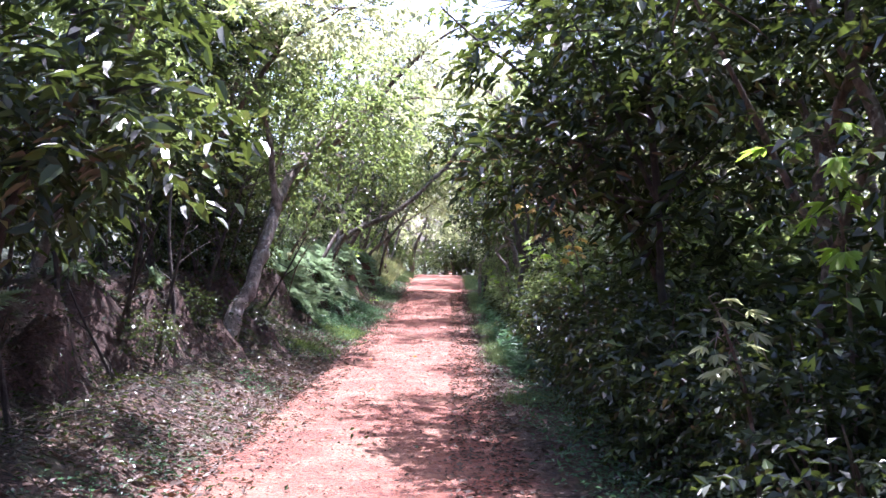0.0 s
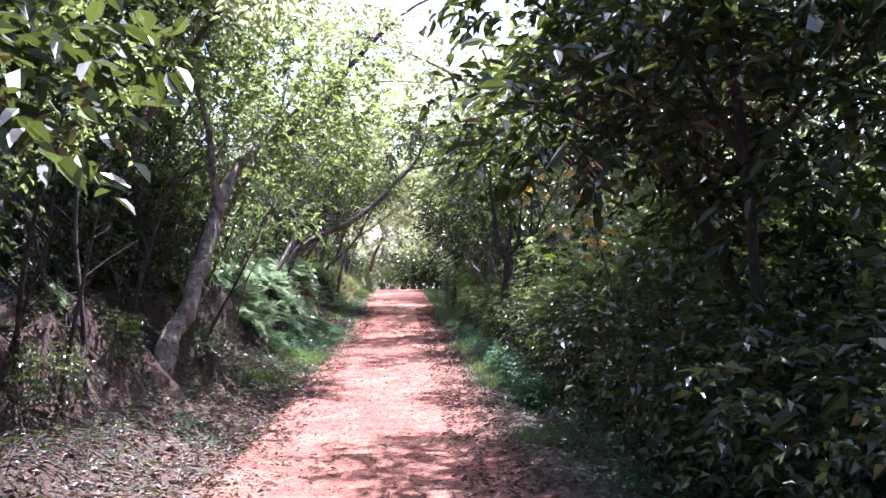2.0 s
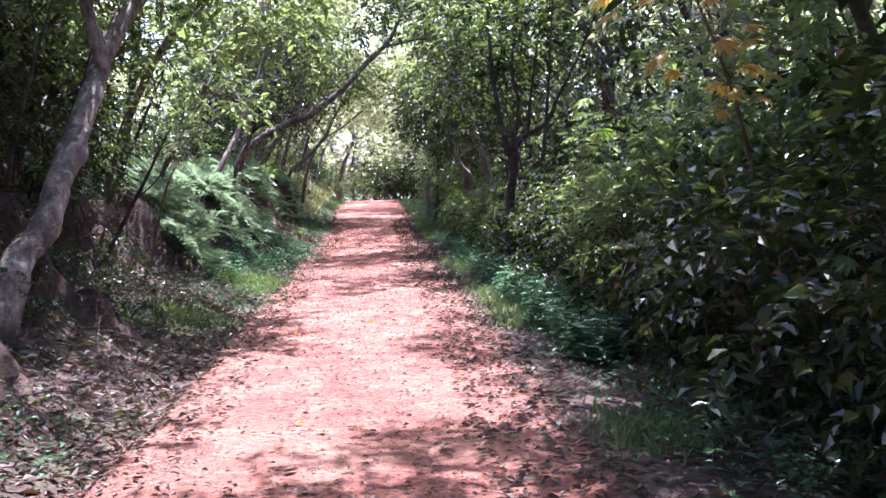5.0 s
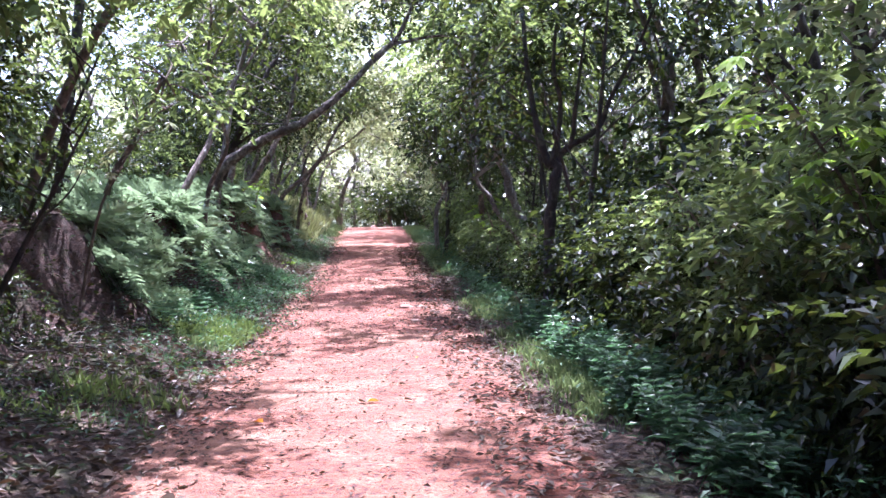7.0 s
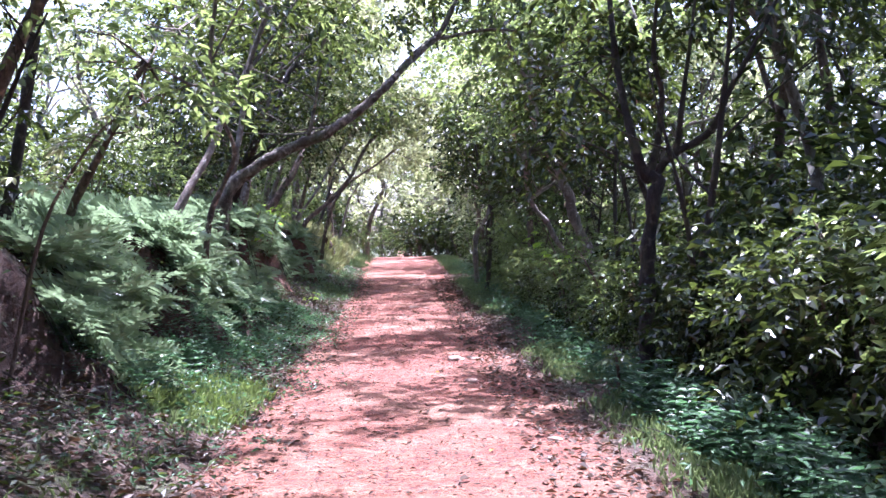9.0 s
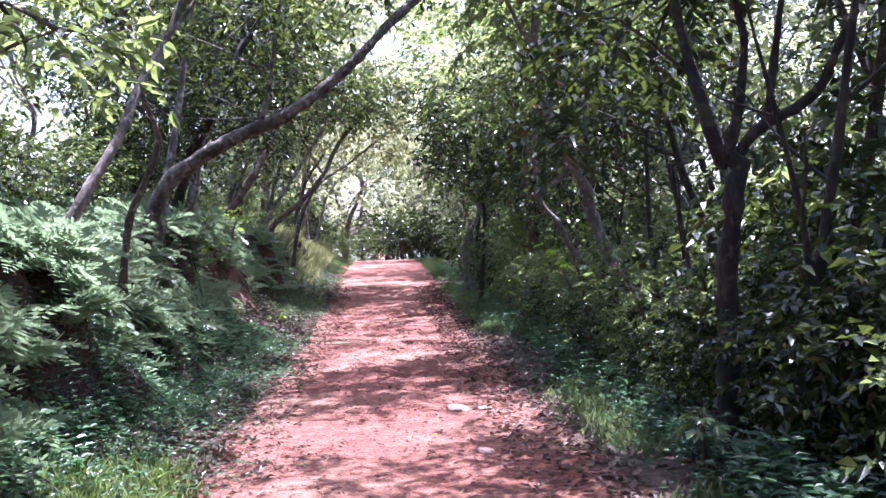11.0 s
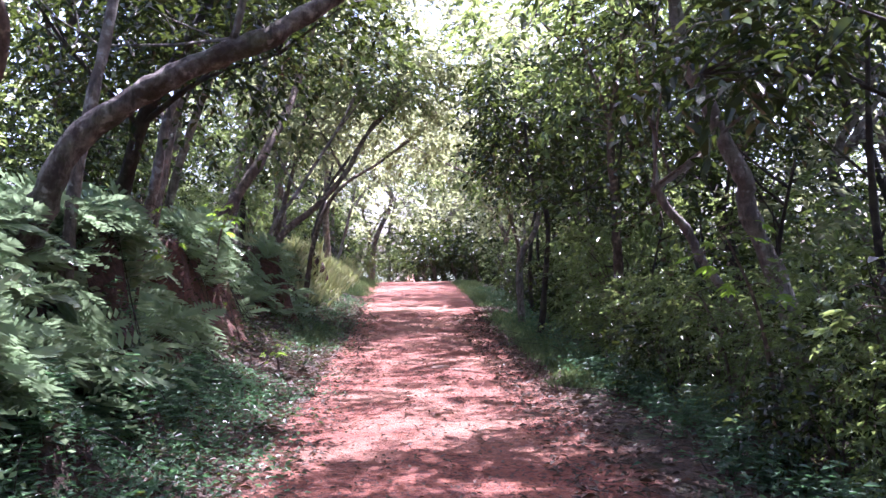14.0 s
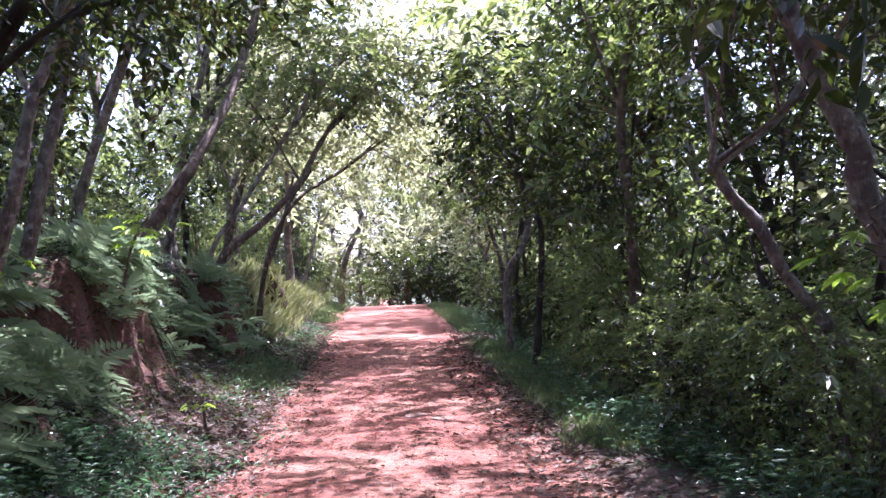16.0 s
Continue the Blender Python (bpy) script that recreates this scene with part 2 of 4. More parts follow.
    s = left + 0.75 * rough + 0.24 * (lattice(x * 6, y * 6, 9) - 0.5) + 0.10 * (lattice(x * 13, y * 13, 10) - 0.5) + 0.4 * (lattice(x * 1.5, y * 3.1, 15) - 0.5)
    z = z + 0.30 * smooth(0.05, 1.1, left) + high * smooth(foot, foot + run, s) + 0.06 * np.clip(left - 1.5, 0, 12)
    z = z + 0.12 * rough * smooth(0.1, 0.8, left) - 0.03 * smooth(0.12, 0.0, np.abs(left))
    z = z - 0.18 * smooth(0.4, 2.0, right) + 0.12 * rough * smooth(0.1, 0.8, right)
    return z + 0.45 * smooth(24, 47, y) - 0.10 * np.clip(y - 48, 0, 60)


def span(*pieces):
    out = [np.arange(a, b, step) for a, b, step in pieces]
    return np.concatenate(out)


def mesh_from(name, verts, faces, material, smooth_shade=False):
    """A mesh from an array of corners and one of faces, all with the same number of corners."""
    me = bpy.data.meshes.new(name)
    verts, faces = np.asarray(verts, np.float32), np.asarray(faces, np.int32)
    n, k = faces.shape
    me.vertices.add(len(verts))
    me.vertices.foreach_set("co", verts.ravel())
    me.loops.add(n * k)
    me.loops.foreach_set("vertex_index", faces.ravel())
    me.polygons.add(n)
    me.polygons.foreach_set("loop_start", np.arange(0, n * k, k, dtype=np.int32))
    me.polygons.foreach_set("use_smooth", np.full(n, smooth_shade))
    me.update(calc_edges=True)
    me.materials.append(material)
    return me


def part(name, mesh, parent=None, label="", at=(0, 0, 0)):
    ob = new(name, mesh)
    ob.parent = parent
    ob.location = at
    if label:
        ob["label"] = label
    return ob


def build_ground():
    xs = span((-400, -60, 40), (-60, -10, 2.5), (-10, -4.2, 0.35), (-4.2, 2.6, 0.065), (2.6, 10, 0.4), (10, 60, 2.5), (60, 401, 40))
    ys = span((-200, -20, 30), (-20, 2, 1.0), (2, 38, 0.085), (38, 90, 0.8), (90, 180, 6), (180, 601, 60))
    gx, gy = np.meshgrid(xs, ys)
    gz = ground_z(gx, gy)
    v = np.stack([gx, gy, gz], -1).reshape(-1, 3)
    w = len(xs)
    i = (np.arange(len(ys) - 1)[:, None] * w + np.arange(w - 1)[None, :]).ravel()
    f = np.stack([i, i + 1, i + w + 1, i + w], 1)
    tagged(new("ground", mesh_from("ground", v, f, GROUND, True)), "red dirt footpath with leaf litter and an eroded earth bank beside it", "ground", kind="structure")


build_ground()

# ---- plant shapes ----


def unit(v):
    return v / np.maximum(np.linalg.norm(v, axis=-1, keepdims=True), 1e-9)


def leaves(base, way, up, length, width, fold=0.25, droop=0.2, corners=6):
    """Folded leaves: base points, ways and face normals, one a row."""
    way = unit(way)
    side = unit(np.cross(way, up))
    nrm = np.cross(side, way)
    L, W = np.asarray(length)[:, None], np.asarray(width)[:, None]
    tip = base + way * L - nrm * L * droop
    n = len(base)
    k = np.arange(n)[:, None]
    if corners == 4:
        m = base + way * L * 0.45
        v = np.stack([base, m + side * W * 0.5 + nrm * W * fold, tip, m - side * W * 0.5 + nrm * W * fold], 1)
        f = np.concatenate([k * 4 + [0, 1, 2], k * 4 + [0, 2, 3]])
    else:
        a, b = base + way * L * 0.3, base + way * L * 0.68 - nrm * L * droop * 0.4
        h = nrm * W * fold
        v = np.stack([base, a + side * W * 0.46 + h, b + side * W * 0.38 + h * 0.8, tip, b - side * W * 0.38 + h * 0.8, a - side * W * 0.46 + h], 1)
        f = np.concatenate([k * 6 + [0, 1, 2], k * 6 + [0, 2, 3], k * 6 + [0, 3, 4], k * 6 + [0, 4, 5]])
    return v.reshape(-1, 3), f


def sprays(start, way, length, per, leaf, ratio=0.5, corners=4, r=rng):
    """Leafy twigs: leaves stand alternately along each twig, fairly level, tips hanging."""
    n = len(start)
    way = unit(way)
    f = np.tile(np.linspace(0.12, 1.0, per), (n, 1)) + r.normal(0, 0.03, (n, per))
    L = np.asarray(length)[:, None]
    sag = np.zeros((n, per, 3))
    sag[..., 2] = -0.35 * (f ** 2) * L
    base = start[:, None] + way[:, None] * (f * L)[..., None] + sag
    lat = unit(np.cross(way, [0, 0, 1.0]))
    sign = np.where(np.arange(per) % 2 == 0, 1.0, -1.0)[None, :, None]
    d = way[:, None] * 0.55 + lat[:, None] * sign * 0.9 + r.normal(0, 0.35, (n, per, 3))
    d[..., 2] -= 0.25
    up = np.array([0, 0, 1.0]) + r.normal(0, 0.45, (n, per, 3))
    base, d, up = base.reshape(-1, 3), d.reshape(-1, 3), up.reshape(-1, 3)
    size = leaf * r.uniform(0.65, 1.25, len(base))
    return leaves(base, d, up, size, size * ratio * r.uniform(0.8, 1.2, len(base)), 0.2, 0.18, corners)


def tube(points, radii, sides=7, steps=4, knobbly=0.0, seed=0):
    """A tapered round limb along a smooth curve through the points."""
    p = np.asarray(points, float)
    q = np.vstack([2 * p[0] - p[1], p, 2 * p[-1] - p[-2]])
    rr = np.interp(np.linspace(0, 1, (len(p) - 1) * steps + 1), np.linspace(0, 1, len(radii)), radii)
    out = []
    for i in range(1, len(q) - 2):
        for t in np.arange(steps) / steps:
            a, b, c, d = q[i - 1:i + 3]
            out.append(0.5 * (2 * b + (c - a) * t + (2 * a - 5 * b + 4 * c - d) * t * t + (3 * b - a - 3 * c + d) * t ** 3))
    out = np.array(out + [p[-1]])
    if knobbly:
        w = np.random.default_rng(seed + 77).normal(0, 1, out.shape)
        for _ in range(5):
            w[1:-1] = (w[:-2] + w[1:-1] + w[2:]) / 3
        w[0] = w[-1] = 0
        out = out + w * rr[:, None] * min(0.8, knobbly * 13)
    tan = unit(np.gradient(out, axis=0))
    ref = np.array([0.3, 1.0, 0.1]) if abs(tan[0, 2]) > 0.6 else np.array([0.1, 0.2, 1.0])
    a = unit(np.cross(tan, ref))
    b = np.cross(tan, a)
    ang = np.linspace(0, 2 * np.pi, sides, endpoint=False)
    R = rr[:, None] * np.ones(sides)
    if knobbly:
        s = np.random.default_rng(seed)
        R = R * (1 + knobbly * s.normal(0, 1, R.shape)) * (1 + knobbly * 1.2 * s.normal(0, 1, (len(R), 1)))
    v = out[:, None] + R[..., None] * (np.cos(ang)[None, :, None] * a[:, None] + np.sin(ang)[None, :, None] * b[:, None])
    n = len(out)
    i = (np.arange(n - 1)[:, None] * sides + np.arange(sides)[None, :]).ravel()
    j = (np.arange(n - 1)[:, None] * sides + (np.arange(sides)[None, :] + 1) % sides).ravel()
    return v.reshape(-1, 3), np.stack([i, j, j + sides, i + sides], 1)


def joined(pieces):
    vs, fs, k = [], [], 0
    for v, f in pieces:
        vs.append(v)
        fs.append(f + k)
        k += len(v)
    return np.vstack(vs), np.vstack(fs)


def in_blob(n, centre, radii, r=rng, shell=0.55):
    d = unit(r.normal(0, 1, (n, 3)))
    q = r.uniform(shell ** 3, 1, n) ** (1 / 3)
    return np.asarray(centre) + d * q[:, None] * np.asarray(radii), d


def crown_mesh(blobs, leaf, material, per=12, twig=0.45, ratio=0.5, corners=4, r=rng):
    """Leaves on twigs in uneven clumps: rows of centre, radii and number of twigs."""
    pieces = []
    for centre, radii, count in blobs:
        count = int(count * 0.69)
        start, way = in_blob(count, centre, radii, r)
        way = way * [1, 1, 0.5] + r.normal(0, 0.35, way.shape)
        pieces.append(sprays(start, way, r.uniform(0.6, 1.2, count) * twig, per, leaf, ratio, corners, r))
    v, f = joined(pieces)
    return mesh_from("crown", v, f, material)


def twig_mesh(origin_points, blobs, material, count=26, r=rng):
    """Thin branches from the limbs into the clumps."""
    src = np.asarray(origin_points, float)
    pieces = []
    for centre, radii, _ in blobs:
        ends, _ = in_blob(max(3, count // len(blobs)), centre, np.asarray(radii) * 0.95, r, 0.5)
        for e in ends:
            s = src[np.argmin(np.linalg.norm(src - e, axis=1) + r.uniform(0, 0.5, len(src)))]
            mid = (s + e) / 2 + r.normal(0, 0.12, 3) * np.linalg.norm(e - s)
            pieces.append(tube([s, mid, e], [0.014, 0.009, 0.003], 3, 2))
    v, f = joined(pieces)
    return mesh_from("branchwork", v, f, material, True)


def tree(label, trunk, limbs=(), blobs=(), leaf=0.085, leaf_mat=LEAF_MID, bark=BARK, category="tree", per=12, twig=0.45, corners=4, ratio=0.5, seed=1, group="", sides=9):
    """A tree at its base: trunk is (points, first radius, last radius), limbs the same; blobs place its leaves. All in metres in the world."""
    r = np.random.default_rng(seed)
    pts = np.asarray(trunk[0], float)
    floor = float(ground_z(pts[0, 0], pts[0, 1])) - 0.15
    if pts[0, 2] > floor:
        pts = np.vstack([[pts[0, 0] - 0.3 * (pts[1, 0] - pts[0, 0]), pts[0, 1], floor], pts])
    base = pts[0]
    root = new("tree")
    root.location = base
    tagged(root, label, category, group)
    v, f = tube(pts - base, [trunk[1] * 0.85, trunk[1] * 0.68, (trunk[1] + trunk[2]) * 0.33, trunk[2] * 0.7], sides, 6, 0.06, seed)
    part("trunk", mesh_from("trunk", v, f, bark, True), root)
    src = [pts[len(pts) // 2:] - base]
    for k, (lp, a, b) in enumerate(limbs):
        lp = np.asarray(lp, float) - base
        v, f = tube(lp, [a * 0.72, (a + b) * 0.36, b * 0.7], 7, 5, 0.05, seed + k + 1)
        part("limb", mesh_from("limb", v, f, bark, True), root)
        src.append(lp[1:])
    if blobs:
        bl = [(np.asarray(c, float) - base, rad, n) for c, rad, n in blobs]
        part("branchwork", twig_mesh(np.vstack(src), bl, bark, 7 * len(bl), r), root)["kind"] = "stuff"
        part("crown", crown_mesh(bl, leaf, leaf_mat, per, twig, ratio, corners, r), root)
    return root


def on_ground(x, y, sink=0.03):
    return (x, y, float(ground_z(x, y)) - sink)


def grown(x, y, height, lean, seed, spread=1.6, twigs=270):
    """A free tree at a place: a bent trunk, five limbs and clumps of leaves."""
    r = np.random.default_rng(seed)
    b = np.array([x, y, float(ground_z(x, y)) - 0.1])
    t = np.linspace(0, 1, 6)[:, None]
    pts = b + t * [lean[0], lean[1], height * 0.62] + r.normal(0, 0.2, (6, 3)) * t
    limbs, blobs = [], []
    for k in range(5):
        ang = r.uniform(0, 6.28)
        s = pts[3 + k % 3]
        out = np.array([math.cos(ang), math.sin(ang), 0]) * spread * r.uniform(0.5, 1.0)
        end = s + out + [0, 0, height * r.uniform(0.12, 0.38)]
        limbs.append(([s, (s + end) / 2 + r.normal(0, 0.15, 3), end], 0.05, 0.015))
        blobs.append((end, (spread * 0.55, spread * 0.55, height * 0.13), twigs // 5))
    return pts, limbs, blobs


def scatter_copies(ob, spots):
    """Copies of a thing: rows of x, y, turn and size, standing on the ground."""
    for x, y, turn, size in spots:
        m = pose(*on_ground(x, y), 0, 0, turn) @ Matrix.Diagonal((size, size, size * (0.85 + 0.3 * ((x * 7.3 + y * 3.1) % 1)), 1))
        copy_thing(ob, m)


# ---- trees with their own shape ----
tree("pale-barked leaning tree on the bank with dense bright green leaves",
     ([(-2.86, 12.1, 0.3), (-2.79, 12.4, 0.78), (-2.72, 12.7, 1.16), (-2.63, 13.0, 1.56), (-2.54, 13.5, 2.14)], 0.165, 0.125),
     [([(-2.54, 13.5, 2.14), (-2.42, 13.9, 2.65), (-2.19, 14.3, 3.05), (-1.96, 14.6, 3.36), (-1.4, 15.2, 3.9)], 0.115, 0.04),
      ([(-2.54, 13.5, 2.1), (-2.57, 13.4, 2.63), (-2.6, 13.3, 3.2), (-2.9, 13.0, 4.2)], 0.09, 0.03)],
     [((-2.1, 14.0, 3.7), (0.8, 0.9, 0.5), 150), ((-3.1, 13.0, 4.1), (1.0, 1.0, 0.6), 160), ((-1.4, 14.9, 3.0), (0.45, 0.7, 0.3), 80), ((-3.3, 14.0, 3.0), (0.6, 0.7, 0.4), 90), ((-1.5, 15.2, 4.3), (0.8, 0.9, 0.45), 140), ((-1.0, 14.6, 3.6), (0.35, 0.5, 0.3), 50), ((-2.5, 14.6, 2.7), (0.4, 0.5, 0.25), 45)],
     leaf=0.10, leaf_mat=LEAF_MID, bark=BARK_PALE, seed=11, corners=6)
tree("brown tree with a long mossy trunk arching low across the path",
     ([(-2.95, 22.1, 0.9), (-2.76, 22.1, 1.5), (-2.57, 22.1, 1.84), (-2.2, 22.1, 2.1), (-1.86, 22.1, 2.24), (-1.53, 22.15, 2.42), (-1.2, 22.2, 2.62), (-0.9, 22.3, 2.88), (-0.6, 22.4, 3.22), (-0.2, 22.6, 3.6)], 0.10, 0.06),
     [([(-0.2, 22.6, 3.6), (0.1, 22.8, 4.2), (0.2, 23.2, 5.0)], 0.05, 0.02),
      ([(-0.2, 22.6, 3.6), (0.5, 22.6, 3.7), (1.2, 22.6, 3.6)], 0.035, 0.012),
      ([(-1.7, 22.12, 2.32), (-1.62, 22.1, 2.8), (-1.5, 22.2, 3.6)], 0.035, 0.02)],
     [((-0.9, 22.6, 4.3), (1.0, 1.0, 0.5), 110), ((0.3, 23.0, 4.8), (1.0, 1.2, 0.6), 170), ((-1.9, 22.4, 3.6), (0.8, 0.8, 0.5), 50), ((-2.9, 23.2, 3.3), (0.7, 0.7, 0.5), 50)],
     leaf=0.10, leaf_mat=LEAF_DARK_SHADE, bark=BARK_MOSSY, seed=12, corners=6)
tree("dark forked tree with spreading limbs and thin leafage",
     ([(1.28, 18.75, -0.2), (1.36, 18.75, 0.58), (1.38, 18.8, 1.24), (1.41, 18.8, 1.67)], 0.09, 0.085),
     [([(1.41, 18.8, 1.62), (1.29, 18.8, 1.87), (1.24, 18.9, 2.16), (1.21, 19.1, 2.72), (1.18, 19.3, 3.6)], 0.07, 0.03),
      ([(1.43, 18.8, 1.62), (1.48, 18.8, 1.96), (1.48, 18.7, 2.31), (1.4, 18.6, 2.64), (1.45, 18.5, 3.4)], 0.05, 0.02),
      ([(1.44, 18.8, 1.64), (1.58, 18.7, 1.82), (1.86, 18.6, 2.01), (1.99, 18.5, 2.34), (2.2, 18.4, 2.75), (2.5, 18.2, 3.5)], 0.055, 0.02),
      ([(1.6, 18.7, 1.85), (1.66, 18.6, 2.4), (1.75, 18.6, 3.1)], 0.04, 0.015)],
     [((1.3, 19.0, 3.4), (0.9, 0.9, 0.6), 150), ((2.3, 18.4, 3.4), (0.9, 0.9, 0.6), 130), ((1.0, 19.6, 2.6), (0.5, 0.5, 0.4), 60)],
     leaf=0.11, leaf_mat=LEAF_DARK_SHADE, bark=BARK_DARK, seed=13, corners=6)
tree("pale crooked tree with a bent bare trunk rising out of shrubs",
     ([(2.1, 23.9, -0.1), (1.9, 24.0, 0.5), (1.74, 24.0, 0.75), (1.5, 24.0, 1.05), (1.36, 24.0, 1.32), (1.22, 24.0, 1.5), (1.1, 24.0, 1.68)], 0.06, 0.045),
     [([(1.1, 24.0, 1.66), (1.24, 24.0, 1.77), (1.52, 24.05, 1.97), (1.85, 24.2, 2.5), (2.1, 24.6, 3.3)], 0.045, 0.02),
      ([(1.12, 24.0, 1.66), (1.16, 24.2, 2.2), (1.25, 24.5, 3.0)], 0.025, 0.01)],
     [((2.1, 24.8, 3.3), (0.9, 0.9, 0.6), 170), ((1.3, 24.8, 3.2), (0.6, 0.6, 0.4), 110), ((1.3, 22.4, 2.5), (0.5, 0.6, 0.3), 70), ((2.2, 23.2, 2.8), (0.8, 0.8, 0.5), 150)],
     leaf=0.08, leaf_mat=LEAF_DARK_SHADE, bark=BARK_PALE, seed=14, corners=6)
LEFT_TREES = [
    ("slim pale-barked tree standing on the ferny bank", [(-2.78, 22.4, 1.0), (-2.72, 22.5, 1.78), (-2.62, 22.6, 2.27), (-2.54, 22.8, 2.99), (-2.46, 22.9, 3.57), (-2.3, 23.0, 4.5)], 0.06, 0.03, BARK_PALE),
    ("grey leaning tree on the ferny bank", [(-2.85, 19.3, 0.9), (-2.58, 19.6, 1.6), (-2.42, 19.8, 1.97), (-2.29, 20.0, 2.35), (-2.15, 20.3, 2.76), (-1.95, 20.6, 3.5)], 0.052, 0.036, BARK_PALE),
    ("thin crooked tree winding up from the ferns", [(-2.62, 20.6, 1.0), (-2.55, 20.6, 1.44), (-2.44, 20.6, 1.73), (-2.29, 20.5, 2.04), (-2.36, 20.4, 2.38), (-2.47, 20.3, 2.9), (-2.4, 20.3, 3.6)], 0.04, 0.025, BARK),
    ("pale straight tree on top of the bank", [(-3.22, 25.0, 0.8), (-3.12, 25.0, 1.16), (-2.96, 25.0, 1.7), (-2.83, 25.1, 2.34), (-2.72, 25.2, 2.86), (-2.6, 25.4, 4.2)], 0.075, 0.05, BARK_PALE),
    ("brown tree leaning towards the path from the bank", [(-3.5, 29.1, 0.9), (-3.31, 29.2, 1.47), (-2.89, 29.4, 2.25), (-2.68, 29.6, 2.64), (-2.48, 30.0, 3.15), (-2.27, 30.5, 3.92), (-2.13, 30.8, 4.6), (-2.0, 31.0, 5.4)], 0.10, 0.06, BARK),
    ("crooked brown tree reaching over the path", [(-2.75, 31.0, 0.9), (-2.67, 31.0, 1.56), (-2.17, 31.3, 1.99), (-1.74, 31.6, 2.52), (-1.41, 32.0, 3.17), (-0.9, 32.5, 3.9)], 0.08, 0.04, BARK),
    ("slender tree with a leaning stem on the bank", [(-2.9, 31.0, 0.9), (-2.8, 31.0, 1.64), (-2.43, 31.2, 2.21), (-1.94, 31.5, 3.03), (-1.49, 31.8, 3.9)], 0.05, 0.03, BARK_PALE),
    ("young tree leaning out of the bank", [(-2.5, 33.0, 0.8), (-2.39, 33.0, 1.45), (-2.15, 33.2, 2.11), (-1.82, 33.5, 2.55), (-1.32, 34.0, 2.9), (-0.7, 34.5, 3.4)], 0.06, 0.03, BARK),
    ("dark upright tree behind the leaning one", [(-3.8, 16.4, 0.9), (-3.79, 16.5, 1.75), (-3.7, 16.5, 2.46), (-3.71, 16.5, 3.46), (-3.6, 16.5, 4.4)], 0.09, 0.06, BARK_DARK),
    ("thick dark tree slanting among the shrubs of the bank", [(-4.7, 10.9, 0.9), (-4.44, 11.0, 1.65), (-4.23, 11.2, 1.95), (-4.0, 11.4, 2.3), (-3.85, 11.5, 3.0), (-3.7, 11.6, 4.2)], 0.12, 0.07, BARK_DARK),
]
for k, (label, pts, a, b, bark) in enumerate(LEFT_TREES):
    end = np.array(pts[-1])
    mid = np.array(pts[-3])
    tree(label, (pts, a, b),
         [([pts[-2], end + [0.5, 0.3, 0.5]], b * 0.7, 0.012), ([pts[-3], mid + [-0.5, 0.4, 0.9]], b * 0.6, 0.012)],
         [(end + [0, 0.1, 0.3], (0.9, 1.0, 0.6), 60 if k < 3 else 180), (mid + [-0.7, 0.6, 0.9], (0.7, 0.7, 0.5), 30 if k < 3 else 110), (end + [0.5, 0.8, 0.2], (0.6, 0.8, 0.4), 30 if k < 3 else 80)],
         leaf=0.115, leaf_mat=(LEAF_DARK_SHADE, LEAF_MID, LEAF_DARK_SHADE, LEAF_DARK_SHADE, LEAF_MID, LEAF_BRIGHT, LEAF_MID, LEAF_BRIGHT, LEAF_DARK_SHADE, LEAF_DARK_SHADE)[k], bark=bark, seed=30 + k, corners=4)
RIGHT_TREES = [
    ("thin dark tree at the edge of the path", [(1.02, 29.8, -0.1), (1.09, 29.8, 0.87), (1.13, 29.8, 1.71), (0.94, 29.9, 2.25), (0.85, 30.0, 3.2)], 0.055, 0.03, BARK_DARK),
    ("straight grey-brown tree among low shrubs", [(1.6, 27.6, -0.15), (1.64, 27.6, 0.73), (1.59, 27.6, 1.77), (1.57, 27.6, 2.61), (1.72, 27.6, 3.7)], 0.085, 0.06, BARK),
    ("forked pale tree beside the path", [(0.97, 31.5, -0.1), (0.93, 31.5, 1.07), (1.21, 31.5, 1.59), (1.29, 31.6, 2.27), (1.2, 31.7, 3.4)], 0.07, 0.04, BARK_PALE),
    ("thin tree at the end of the shrubs", [(1.69, 43.0, -0.1), (1.84, 43.0, 1.34), (2.1, 43.0, 2.47), (1.87, 43.0, 3.93)], 0.07, 0.04, BARK),
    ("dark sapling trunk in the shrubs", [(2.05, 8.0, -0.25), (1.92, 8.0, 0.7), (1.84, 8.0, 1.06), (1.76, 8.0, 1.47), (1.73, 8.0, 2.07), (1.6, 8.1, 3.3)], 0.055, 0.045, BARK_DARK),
    ("thick lichen-spotted pale tree leaning out of the thicket", [(2.05, 23.2, -0.15), (1.78, 23.25, 0.9), (1.6, 23.3, 1.4), (1.52, 23.3, 1.72), (1.27, 23.3, 2.32), (1.1, 23.3, 2.7), (1.03, 23.3, 3.2), (1.1, 23.5, 4.0)], 0.1, 0.06, BARK_PALE),
    ("slim dark tree in the thicket", [(1.45, 33.8, -0.1), (1.4, 33.9, 1.2), (1.55, 34.0, 2.4), (1.3, 34.2, 3.8)], 0.06, 0.03, BARK_DARK),
    ("slim brown tree in the thicket", [(1.5, 37.5, -0.1), (1.62, 37.5, 1.3), (1.4, 37.6, 2.5), (1.5, 37.8, 3.8)], 0.07, 0.04, BARK),
]
for k, (label, pts, a, b, bark) in enumerate(RIGHT_TREES):
    end = np.array(pts[-1])
    mid = np.array(pts[-2])
